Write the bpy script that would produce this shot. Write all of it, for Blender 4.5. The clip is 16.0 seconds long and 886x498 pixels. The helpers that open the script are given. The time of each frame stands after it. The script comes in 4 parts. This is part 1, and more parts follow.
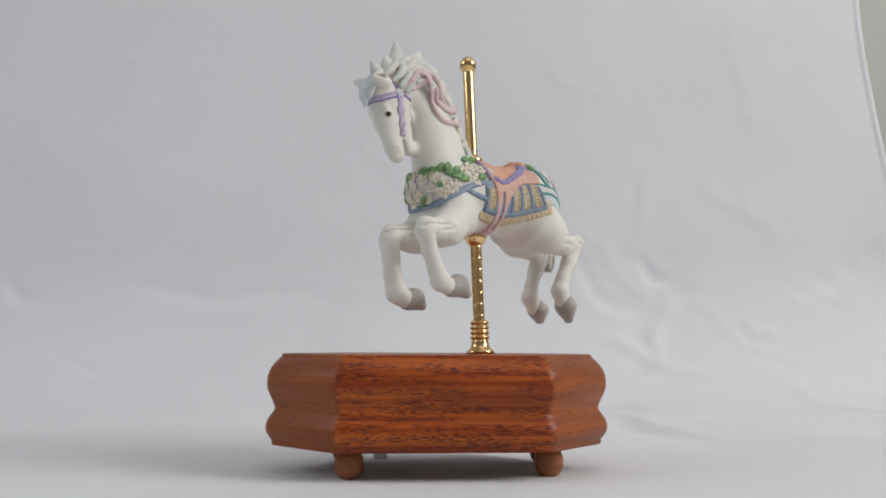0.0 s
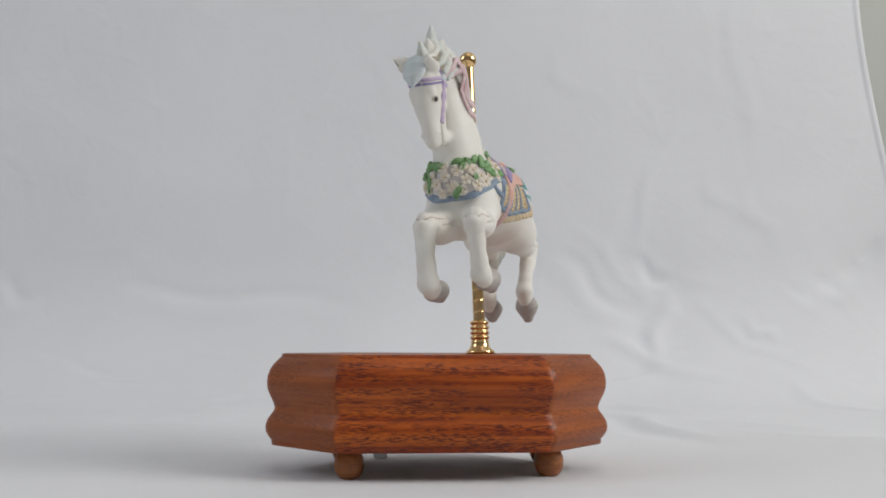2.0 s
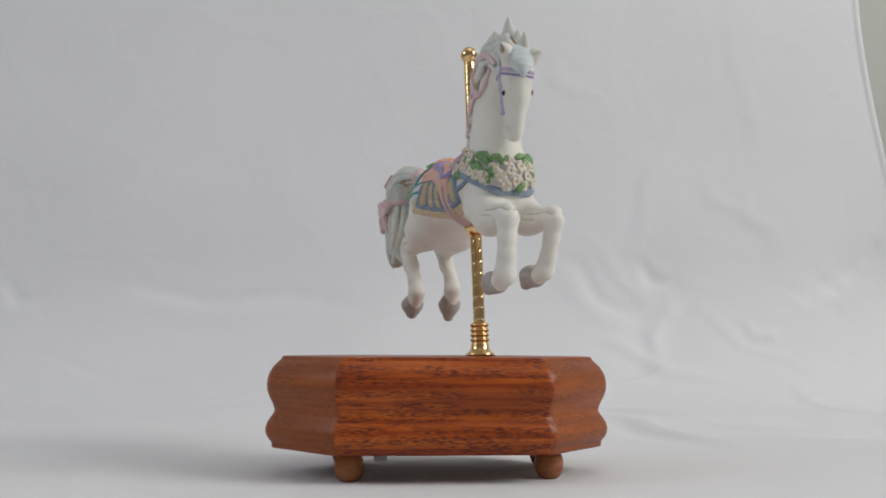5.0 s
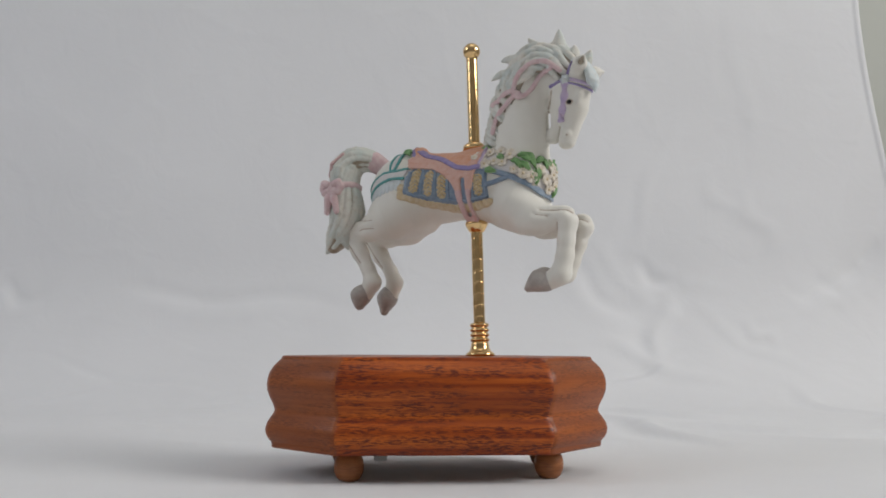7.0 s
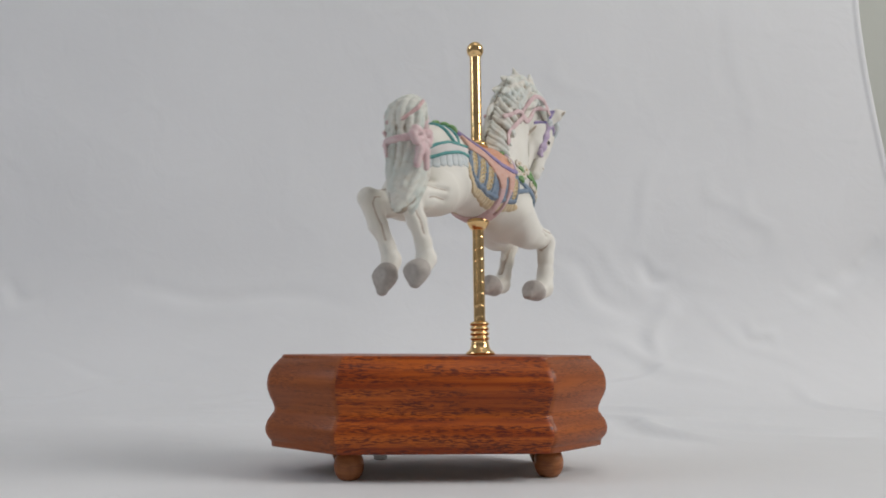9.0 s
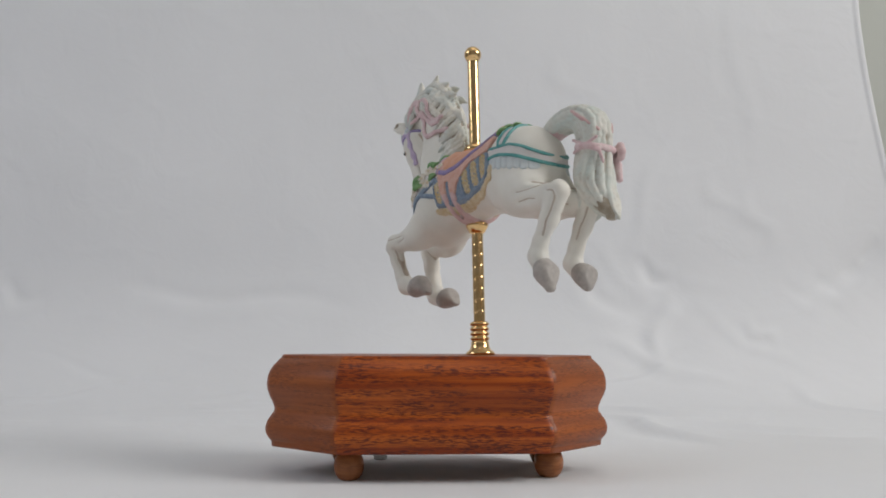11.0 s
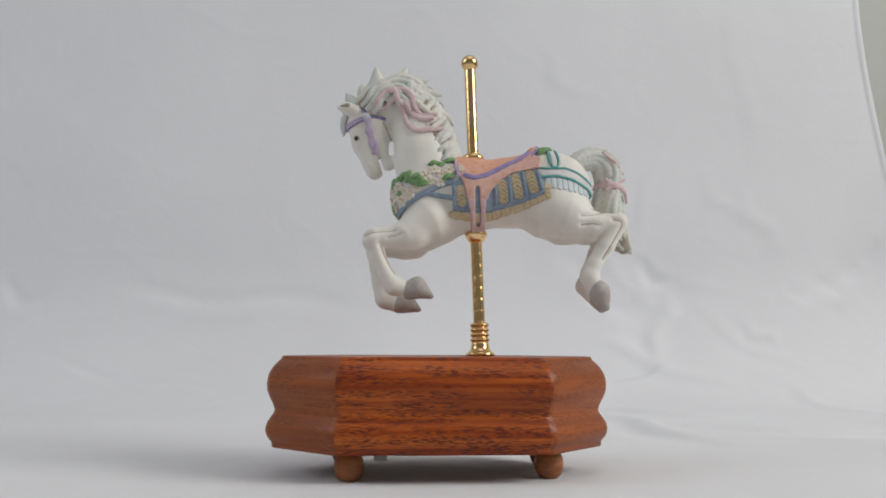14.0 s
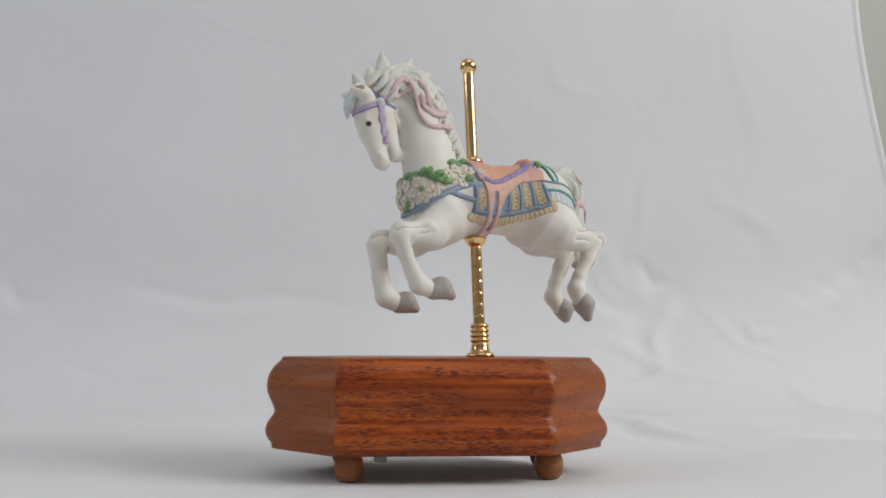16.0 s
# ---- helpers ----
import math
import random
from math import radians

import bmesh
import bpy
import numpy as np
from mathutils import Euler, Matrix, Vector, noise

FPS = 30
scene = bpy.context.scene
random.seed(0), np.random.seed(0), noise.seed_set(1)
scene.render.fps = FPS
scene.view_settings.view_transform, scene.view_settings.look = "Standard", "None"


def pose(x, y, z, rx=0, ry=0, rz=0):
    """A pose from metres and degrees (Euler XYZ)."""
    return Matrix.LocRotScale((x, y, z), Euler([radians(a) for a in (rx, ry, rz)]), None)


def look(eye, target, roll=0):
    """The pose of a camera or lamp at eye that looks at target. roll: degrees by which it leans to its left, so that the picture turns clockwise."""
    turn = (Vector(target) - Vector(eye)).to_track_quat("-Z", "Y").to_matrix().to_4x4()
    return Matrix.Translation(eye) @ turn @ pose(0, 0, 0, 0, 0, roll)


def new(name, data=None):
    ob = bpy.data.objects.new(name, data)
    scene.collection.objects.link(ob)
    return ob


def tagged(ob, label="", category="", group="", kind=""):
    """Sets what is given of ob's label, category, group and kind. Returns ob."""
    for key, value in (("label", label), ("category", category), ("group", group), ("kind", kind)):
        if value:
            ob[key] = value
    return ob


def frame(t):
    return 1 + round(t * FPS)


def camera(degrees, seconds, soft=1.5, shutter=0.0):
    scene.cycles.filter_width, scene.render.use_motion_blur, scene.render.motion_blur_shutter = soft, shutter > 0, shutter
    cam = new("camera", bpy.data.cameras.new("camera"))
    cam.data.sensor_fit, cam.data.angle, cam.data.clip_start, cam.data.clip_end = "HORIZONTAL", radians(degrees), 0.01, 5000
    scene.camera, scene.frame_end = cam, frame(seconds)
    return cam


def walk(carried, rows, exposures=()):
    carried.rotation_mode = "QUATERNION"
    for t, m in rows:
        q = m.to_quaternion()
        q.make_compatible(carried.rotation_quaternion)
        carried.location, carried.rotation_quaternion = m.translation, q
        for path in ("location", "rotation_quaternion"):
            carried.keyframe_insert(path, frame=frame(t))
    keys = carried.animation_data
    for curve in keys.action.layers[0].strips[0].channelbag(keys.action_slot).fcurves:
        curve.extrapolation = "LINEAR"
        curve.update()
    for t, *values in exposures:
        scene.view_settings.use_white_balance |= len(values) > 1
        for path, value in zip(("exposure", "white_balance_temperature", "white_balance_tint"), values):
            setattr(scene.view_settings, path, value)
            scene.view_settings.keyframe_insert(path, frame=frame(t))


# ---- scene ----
cam = camera(52.88, 16.0, soft=1.8, shutter=0.5)
EYE = (0.0, -0.46, 0.0642)
TILT, TURN = 6.07, 2.40           # degrees up, degrees to its left


def eye_pose(dip):
    """The camera's pose, tipped up by dip degrees more than TILT."""
    a, b = radians(TILT + dip), radians(TURN)
    ahead0, up = Vector((0, math.cos(a), math.sin(a))), Vector((0, -math.sin(a), math.cos(a)))
    ahead = ahead0 * math.cos(b) - Vector((1, 0, 0)) * math.sin(b)
    side = Vector((1, 0, 0)) * math.cos(b) + ahead0 * math.sin(b)
    m = Matrix((side, up, -ahead)).transposed().to_4x4()
    return Matrix.Translation(EYE) @ m


# tilts of fractions of a degree, fitted to the picture's vertical drift
walk(cam, [(t, eye_pose(d * 0.0363)) for t, d in (
    (0, -4), (0.5, -2.8), (1, -2.8), (1.5, -4), (2, -4), (2.5, -3.3), (3, -1.5), (3.5, 0), (4, 0.2), (5.2, 0.2), (6.5, 0), (7, 0),
    (7.5, -0.6), (8, -2.2), (8.5, -2), (9, -2), (11.3, -2), (12, -0.5), (12.5, 0), (13, 1.5), (13.5, 1.5), (14, 0), (14.5, 0),
    (15.5, 0), (16, 1.5))],
     exposures=((0, 0.0, 6470, 10), (3, 0.01, 6470, 10), (3.5, -0.04, 6520, 10), (4, -0.04, 6520, 10), (7, -0.08, 6540, 10), (9, -0.07, 6540, 10), (11.5, -0.07, 6520, 10), (12.5, -0.01, 6500, 10), (16, 0.0, 6500, 10)))

# ---- light ----
world = bpy.data.worlds.new("world")
scene.world = world
world.use_nodes = True
sky = world.node_tree.nodes.new("ShaderNodeTexSky")
sky.sky_type, sky.sun_disc, sky.sun_elevation, sky.sun_rotation = "NISHITA", False, radians(40), radians(200)
world.node_tree.links.new(sky.outputs[0], world.node_tree.nodes["Background"].inputs[0])
world.node_tree.nodes["Background"].inputs[1].default_value = 0.1


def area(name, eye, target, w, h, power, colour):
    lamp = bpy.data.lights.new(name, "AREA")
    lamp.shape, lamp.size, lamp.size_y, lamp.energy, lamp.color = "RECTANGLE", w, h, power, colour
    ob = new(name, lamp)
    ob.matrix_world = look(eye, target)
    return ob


# Side lamps follow the shadows on both sides; their windows are unseen additions.
area("side_lamp_east", (1.58, -0.45, 1.12), (0, -0.10, 0.35), 0.8, 0.8, 20.0, (1.0, 0.98, 0.955))
area("side_lamp_west", (-1.58, -0.45, 1.12), (0, -0.10, 0.35), 0.8, 0.8, 6.2, (0.93, 0.95, 1.0))
# Overhead fill lamp, added to light the top surfaces; no such source is known.
area("overhead_fill_lamp", (0.1, -0.35, 1.62), (0.1, -0.25, 0), 0.7, 0.7, 1.7, (1.0, 0.985, 0.96))
scene.view_settings.exposure = 0.0


# ---- materials ----
def nodes_of(name, rough=0.5, metal=0.0):
    m = bpy.data.materials.new(name)
    m.use_nodes = True
    nt = m.node_tree
    b = nt.nodes["Principled BSDF"]
    b.inputs["Roughness"].default_value, b.inputs["Metallic"].default_value = rough, metal
    return m, nt, b


def add(nt, kind, **values):
    n = nt.nodes.new(kind)
    for k, v in values.items():
        n.inputs[k.replace("_", " ")].default_value = v
    return n


def coords(nt, scale, rot=(0, 0, 0)):
    tc, mp = nt.nodes.new("ShaderNodeTexCoord"), nt.nodes.new("ShaderNodeMapping")
    mp.inputs["Scale"].default_value = scale
    mp.inputs["Rotation"].default_value = rot
    nt.links.new(tc.outputs["Object"], mp.inputs[0])
    return mp.outputs[0]


def noise_tex(nt, vec, scale, detail=3.0, rough=0.5, distort=0.0):
    n = add(nt, "ShaderNodeTexNoise", Scale=scale, Detail=detail, Roughness=rough, Distortion=distort)
    nt.links.new(vec, n.inputs["Vector"])
    return n.outputs["Fac"]


def ramp(nt, fac, stops):
    r = nt.nodes.new("ShaderNodeValToRGB")
    while len(r.color_ramp.elements) < len(stops):
        r.color_ramp.elements.new(0.5)
    for e, (p, c) in zip(r.color_ramp.elements, stops):
        e.position, e.color = p, (*c, 1) if len(c) == 3 else c
    nt.links.new(fac, r.inputs[0])
    return r.outputs[0]


def mix(nt, fac, a, b, blend="MIX"):
    m = nt.nodes.new("ShaderNodeMix")
    m.data_type, m.blend_type = "RGBA", blend
    for sock, v in ((m.inputs[0], fac), (m.inputs[6], a), (m.inputs[7], b)):
        if hasattr(v, "links"):
            nt.links.new(v, sock)
        else:
            sock.default_value = v if isinstance(v, float) else (*v, 1)
    return m.outputs[2]


def bump(nt, b, height, strength, distance):
    n = add(nt, "ShaderNodeBump", Strength=strength, Distance=distance)
    nt.links.new(height, n.inputs["Height"])
    nt.links.new(n.outputs[0], b.inputs["Normal"])


def painted(name, colour, other=None, rough=0.55, scale=350.0, relief=0.15):
    """Matt hand paint on bisque: brush-scale blotches, fine grain."""
    m, nt, b = nodes_of(name, rough)
    v = coords(nt, (1, 1, 1))
    other = other or tuple(min(1.0, c * 1.25 + 0.06) for c in colour)
    f = ramp(nt, noise_tex(nt, v, scale, 4.0, 0.6), [(0.35, (0, 0, 0)), (0.7, (1, 1, 1))])
    col = mix(nt, f, colour, other)
    fine = noise_tex(nt, v, 2200.0, 2.0)
    nt.links.new(mix(nt, 0.12, col, ramp(nt, fine, [(0.3, tuple(c * 0.6 for c in colour)), (0.7, other)])), b.inputs["Base Color"])
    bump(nt, b, fine, relief, 0.0003)
    return m


def bisque():
    m, nt, b = nodes_of("white_bisque", 0.5)
    v = coords(nt, (1, 1, 1))
    broad = noise_tex(nt, v, 45.0, 3.0)
    fine = noise_tex(nt, v, 1800.0, 3.0)
    col = mix(nt, ramp(nt, broad, [(0.35, (0, 0, 0)), (0.7, (1, 1, 1))]), (0.84, 0.82, 0.75), (0.75, 0.715, 0.635))
    nt.links.new(mix(nt, 0.1, col, ramp(nt, fine, [(0.3, (0.66, 0.62, 0.57)), (0.7, (0.90, 0.87, 0.83))])), b.inputs["Base Color"])
    b.inputs["Subsurface Weight"].default_value = 0.02
    b.inputs["Subsurface Radius"].default_value = (0.003, 0.0028, 0.0024)
    b.inputs["Subsurface Scale"].default_value = 0.5
    bump(nt, b, fine, 0.12, 0.0003)
    return m


def hair(name, a, b_, c):
    m, nt, b = nodes_of(name, 0.6)
    v = coords(nt, (1, 1, 1))
    f1 = noise_tex(nt, v, 75.0, 3.0, 0.55, 0.6)
    f2 = noise_tex(nt, v, 420.0, 4.0, 0.6)
    col = mix(nt, ramp(nt, f1, [(0.32, (0, 0, 0)), (0.68, (1, 1, 1))]), a, b_)
    col = mix(nt, ramp(nt, f2, [(0.52, (0, 0, 0)), (0.72, (0.7, 0.7, 0.7))]), col, c)
    nt.links.new(col, b.inputs["Base Color"])
    bump(nt, b, noise_tex(nt, v, 1500.0, 2.0), 0.15, 0.0003)
    return m


def wood(name, light, mid, dark, fleck=1.0, turn=(0, 0, 0)):
    """Varnished hardwood, its grain along the piece's own x."""
    m, nt, b = nodes_of(name, 0.42)
    b.inputs["Specular IOR Level"].default_value = 0.27
    v = coords(nt, (1, 1, 1), turn)
    tc = v.node
    info = nt.nodes.new("ShaderNodeObjectInfo")
    sh = nt.nodes.new("ShaderNodeCombineXYZ")
    mul = nt.nodes.new("ShaderNodeMath")
    mul.operation = "MULTIPLY"
    mul.inputs[1].default_value = 3.7
    nt.links.new(info.outputs["Random"], mul.inputs[0])
    for i in range(3):
        nt.links.new(mul.outputs[0], sh.inputs[i])
    nt.links.new(sh.outputs[0], tc.inputs["Location"])

    def stretched(s):
        mp = nt.nodes.new("ShaderNodeMapping")
        mp.inputs["Scale"].default_value = s
        nt.links.new(v, mp.inputs[0])
        return mp.outputs[0]
    bands = noise_tex(nt, stretched((6, 60, 230)), 1.0, 4.0, 0.62, 0.15)
    figure = noise_tex(nt, stretched((14, 30, 40)), 1.0, 2.0, 0.5, 0.5)
    pores = noise_tex(nt, stretched((270, 150, 2100)), 1.0, 2.0, 0.6)
    patch = noise_tex(nt, stretched((30, 30, 260)), 1.0, 3.0, 0.6)
    col = mix(nt, ramp(nt, bands, [(0.38, (0, 0, 0)), (0.62, (1, 1, 1))]), mid, light)
    col = mix(nt, ramp(nt, figure, [(0.45, (0, 0, 0)), (0.8, (0.45, 0.45, 0.45))]), col, tuple(c * 0.62 for c in mid))
    spots = nt.nodes.new("ShaderNodeMath")
    spots.operation = "MULTIPLY"
    nt.links.new(ramp(nt, pores, [(0.46, (0, 0, 0)), (0.56, (1, 1, 1))]), spots.inputs[0])
    nt.links.new(ramp(nt, patch, [(0.36, (0, 0, 0)), (0.56, (fleck, fleck, fleck))]), spots.inputs[1])
    col = mix(nt, spots.outputs[0], col, dark)
    nt.links.new(col, b.inputs["Base Color"])
    b.inputs["Coat Weight"].default_value, b.inputs["Coat Roughness"].default_value = 0.09, 0.22
    bump(nt, b, pores, 0.08, 0.0004)
    return m


def brass():
    m, nt, b = nodes_of("polished_brass", 0.16, 1.0)
    v = coords(nt, (1, 1, 1))
    n = noise_tex(nt, v, 160.0, 3.0)
    nt.links.new(ramp(nt, n, [(0.3, (0.82, 0.53, 0.23)), (0.7, (0.90, 0.64, 0.33))]), b.inputs["Base Color"])
    nt.links.new(ramp(nt, noise_tex(nt, v, 600.0, 4.0), [(0.3, (0.12, 0.12, 0.12)), (0.75, (0.24, 0.24, 0.24))]), b.inputs["Roughness"])
    return m


def cloth():
    m, nt, b = nodes_of("white_cotton_sheet", 0.92)
    v = coords(nt, (1, 1, 1))
    f = noise_tex(nt, v, 5.0, 4.0)
    col = mix(nt, ramp(nt, f, [(0.35, (0, 0, 0)), (0.7, (1, 1, 1))]), (0.79, 0.795, 0.807), (0.755, 0.76, 0.772))
    nt.links.new(col, b.inputs["Base Color"])
    b.inputs["Sheen Weight"].default_value = 0.15
    soft = noise_tex(nt, v, 26.0, 4.0, 0.55, 0.7)
    weave = noise_tex(nt, v, 1400.0, 2.0)
    s = nt.nodes.new("ShaderNodeMath")
    s.operation, s.inputs[1].default_value = "MULTIPLY_ADD", 0.03
    nt.links.new(weave, s.inputs[0])
    nt.links.new(soft, s.inputs[2])
    bump(nt, b, s.outputs[0], 0.07, 0.012)
    return m


def plain(name, a, b_, rough=0.8, scale=6.0):
    m, nt, b = nodes_of(name, rough)
    v = coords(nt, (1, 1, 1))
    nt.links.new(ramp(nt, noise_tex(nt, v, scale, 5.0), [(0.3, a), (0.7, b_)]), b.inputs["Base Color"])
    bump(nt, b, noise_tex(nt, v, 300.0, 3.0), 0.1, 0.001)
    return m


M_BODY = bisque()
M_HOOF = painted("grey_hoof", (0.40, 0.365, 0.335), (0.51, 0.47, 0.435))
M_MANE = hair("pale_sage_hair", (0.77, 0.735, 0.66), (0.60, 0.65, 0.62), (0.52, 0.47, 0.38))
M_FORELOCK = hair("pale_blue_hair", (0.71, 0.73, 0.71), (0.58, 0.66, 0.68), (0.60, 0.61, 0.57))
M_TAIL = hair("pale_grey_green_hair", (0.73, 0.70, 0.63), (0.59, 0.645, 0.60), (0.51, 0.47, 0.39))
M_PINK = painted("pink_ribbon", (0.68, 0.46, 0.48), (0.76, 0.62, 0.61))
M_GIRTH = painted("dusty_pink_strap", (0.64, 0.40, 0.40), (0.72, 0.54, 0.52))
M_PEACH = painted("peach_leather", (0.70, 0.33, 0.20), (0.75, 0.43, 0.31))
M_FLAP = painted("pale_peach_leather", (0.67, 0.36, 0.28), (0.74, 0.50, 0.42))
M_PURPLE = painted("violet_trim", (0.24, 0.19, 0.42), (0.38, 0.32, 0.52))
M_LILAC = painted("lilac_bridle", (0.47, 0.37, 0.58), (0.64, 0.52, 0.64))
M_BLUE = painted("slate_blue_cloth", (0.18, 0.25, 0.35), (0.31, 0.38, 0.46))
M_STRAW = painted("straw_weave", (0.56, 0.40, 0.19), (0.72, 0.62, 0.42), 0.55, 520.0)
M_FRINGE = painted("cream_fringe", (0.60, 0.45, 0.25), (0.72, 0.62, 0.45))
M_TEAL = painted("teal_strap", (0.07, 0.30, 0.29), (0.17, 0.42, 0.40))
M_PALE = painted("pale_blue_tassel", (0.60, 0.66, 0.68), (0.70, 0.73, 0.73))
M_BAND = painted("pale_lilac_band", (0.68, 0.64, 0.63), (0.74, 0.71, 0.69))
M_LEAF = painted("leaf_green", (0.11, 0.30, 0.085), (0.36, 0.52, 0.26), 0.5, 700.0)
M_PETAL = painted("cream_petal", (0.70, 0.62, 0.50), (0.79, 0.74, 0.67))
M_HEART = painted("yellow_flower_heart", (0.64, 0.53, 0.35))
M_BLACK = painted("black_eye", (0.012, 0.010, 0.010), (0.02, 0.018, 0.018), 0.25)
M_SOFTBROWN = painted("soft_brown", (0.47, 0.38, 0.30), (0.62, 0.54, 0.45))
M_UNDER = painted("umber_brown", (0.30, 0.24, 0.17), (0.46, 0.41, 0.33))
M_BRASS = brass()
M_FRONT = wood("varnished_mahogany", (0.58, 0.134, 0.014), (0.28, 0.044, 0.006), (0.095, 0.017, 0.010), 0.9)
M_SIDE = wood("plain_mahogany", (0.40, 0.110, 0.028), (0.29, 0.074, 0.019), (0.12, 0.030, 0.012), 0.6)
M_FOOT = wood("turned_mahogany", (0.40, 0.155, 0.058), (0.29, 0.10, 0.034), (0.10, 0.035, 0.016), 0.4)
M_CLOTH = cloth()
M_WALL = plain("grey_green_wall", (0.60, 0.62, 0.57), (0.64, 0.66, 0.61))
M_ROOM = plain("cream_room_wall", (0.41, 0.405, 0.40), (0.46, 0.455, 0.45))
M_CEIL = plain("white_ceiling", (0.74, 0.74, 0.73), (0.78, 0.78, 0.77))
M_TABLE = plain("brown_table", (0.20, 0.13, 0.08), (0.26, 0.17, 0.11), 0.5)
M_STEEL = nodes_of("grey_steel", 0.4, 0.8)[0]
M_STEEL.node_tree.nodes["Principled BSDF"].inputs["Base Color"].default_value = (0.55, 0.55, 0.54, 1)


# ---- mesh tools ----
def linked(name, me, material, parent=None, label=""):
    ob = new(name, me)
    if material and not me.materials:
        me.materials.append(material)
    if parent is not None:
        ob.parent = parent
    return tagged(ob, label)


def part(name, bm, material, parent=None, label="", smooth=True):
    me = bpy.data.meshes.new(name)
    bmesh.ops.recalc_face_normals(bm, faces=bm.faces)
    bm.to_mesh(me)
    bm.free()
    me.polygons.foreach_set("use_smooth", [smooth] * len(me.polygons))
    return linked(name, me, material, parent, label)


def raw(name, verts, faces, material, parent=None, label="", smooth=True):
    me = bpy.data.meshes.new(name)
    verts, faces = np.asarray(verts, np.float32), np.asarray(faces, np.int32)
    k = faces.shape[1]
    me.vertices.add(len(verts))
    me.vertices.foreach_set("co", verts.ravel())
    me.loops.add(faces.size)
    me.loops.foreach_set("vertex_index", faces.ravel())
    me.polygons.add(len(faces))
    me.polygons.foreach_set("loop_start", np.arange(0, faces.size, k, dtype=np.int32))
    me.polygons.foreach_set("use_smooth", np.full(len(faces), smooth))
    me.update(calc_edges=True)
    me.validate()
    return linked(name, me, material, parent, label)


def lathe(profile, n=48, lo=0):
    """A turned solid: (radius, height) from bottom to top."""
    bm = bmesh.new()
    rings = [[bm.verts.new((r * math.cos(2 * math.pi * i / n), r * math.sin(2 * math.pi * i / n), z)) for i in range(n)] for r, z in profile]
    for a, b in zip(rings, rings[1:]):
        for i in range(n):
            bm.faces.new((a[i], a[(i + 1) % n], b[(i + 1) % n], b[i]))
    bm.faces.new(rings[0][::-1])
    bm.faces.new(rings[-1])
    return bm


def box(lo, hi, bevel=0.0):
    bm = bmesh.new()
    bmesh.ops.create_cube(bm, size=1)
    for v in bm.verts:
        v.co = [lo[i] + (v.co[i] + 0.5) * (hi[i] - lo[i]) for i in range(3)]
    if bevel:
        bmesh.ops.bevel(bm, geom=bm.edges[:], offset=bevel, segments=2, affect="EDGES")
    return bm


# ---- solid shapes blended on a lattice, in millimetres ----
STEP = 0.5


class Solid:
    def __init__(self, lo, hi, step=STEP):
        self.lo, self.step = np.array(lo, np.float32), step
        self.n = [int(math.ceil((b - a) / step)) + 1 for a, b in zip(lo, hi)]
        self.v = np.full(self.n, 9.0, np.float32)

    def window(self, lo, hi):
        a = [max(0, int((lo[i] - self.lo[i]) / self.step)) for i in range(3)]
        b = [min(self.n[i], int((hi[i] - self.lo[i]) / self.step) + 2) for i in range(3)]
        sl = tuple(slice(p, max(p, q)) for p, q in zip(a, b))
        ax = [(self.lo[i] + np.arange(sl[i].start, sl[i].stop) * self.step).astype(np.float32) for i in range(3)]
        return sl, ax[0][:, None, None], ax[1][None, :, None], ax[2][None, None, :]

    def join(self, sl, d, k, cut=False):
        old = self.v[sl]
        if cut:
            h = np.clip(0.5 - 0.5 * (old + d) / k, 0, 1)
            self.v[sl] = old * (1 - h) - d * h + k * h * (1 - h)
        else:
            h = np.clip(0.5 + 0.5 * (old - d) / k, 0, 1)
            self.v[sl] = old * (1 - h) + d * h - k * h * (1 - h)

    def cone(self, a, ra, b, rb, k=2.0, flat=1.0, cut=False):
        """A round cone from a to b; flat squeezes it sideways."""
        a, b = np.array(a, np.float32), np.array(b, np.float32)
        r, m = max(ra, rb), k + 3.0
        sl, x, y, z = self.window(np.minimum(a, b) - r - m, np.maximum(a, b) + r + m)
        ba = b - a
        y0 = (a[1] + b[1]) / 2
        h = np.clip(((x - a[0]) * ba[0] + (y - a[1]) * ba[1] + (z - a[2]) * ba[2]) / max(float(ba @ ba), 1e-6), 0, 1)
        dx, dy, dz = x - a[0] - ba[0] * h, (y - a[1] - ba[1] * h) / flat, z - a[2] - ba[2] * h
        self.join(sl, np.sqrt(dx * dx + dy * dy + dz * dz) - (ra + (rb - ra) * h), k, cut)
        return self

    def chain(self, pts, radii, k=2.0, flat=1.0):
        for (a, ra), (b, rb) in zip(zip(pts, radii), zip(pts[1:], radii[1:])):
            self.cone(a, ra, b, rb, k, flat)
        return self

    def cut_plane(self, at, normal, lo, hi, k=0.8):
        """Takes away what lies on the normal's side of a plane, within a block."""
        sl, x, y, z = self.window(lo, hi)
        n = np.array(normal, np.float32) / np.linalg.norm(normal)
        d = (x - at[0]) * n[0] + (y - at[1]) * n[1] + (z - at[2]) * n[2]
        self.v[sl] = np.maximum(self.v[sl], d)
        return self

    def at(self, p):
        i = [int(round((p[j] - float(self.lo[j])) / self.step)) for j in range(3)]
        return float(self.v[tuple(min(max(q, 0), n - 1) for q, n in zip(i, self.n))])

    def mesh(self, name, material, parent, label="", v=None, lo=None, smooth=2):
        v = self.v if v is None else v
        lo = self.lo if lo is None else lo
        verts, faces = nets(v)
        if len(faces) == 0:
            return None
        verts = relaxed(verts, faces, smooth)
        return raw(name, (verts * self.step + lo) / 1000, faces, material, parent, label)


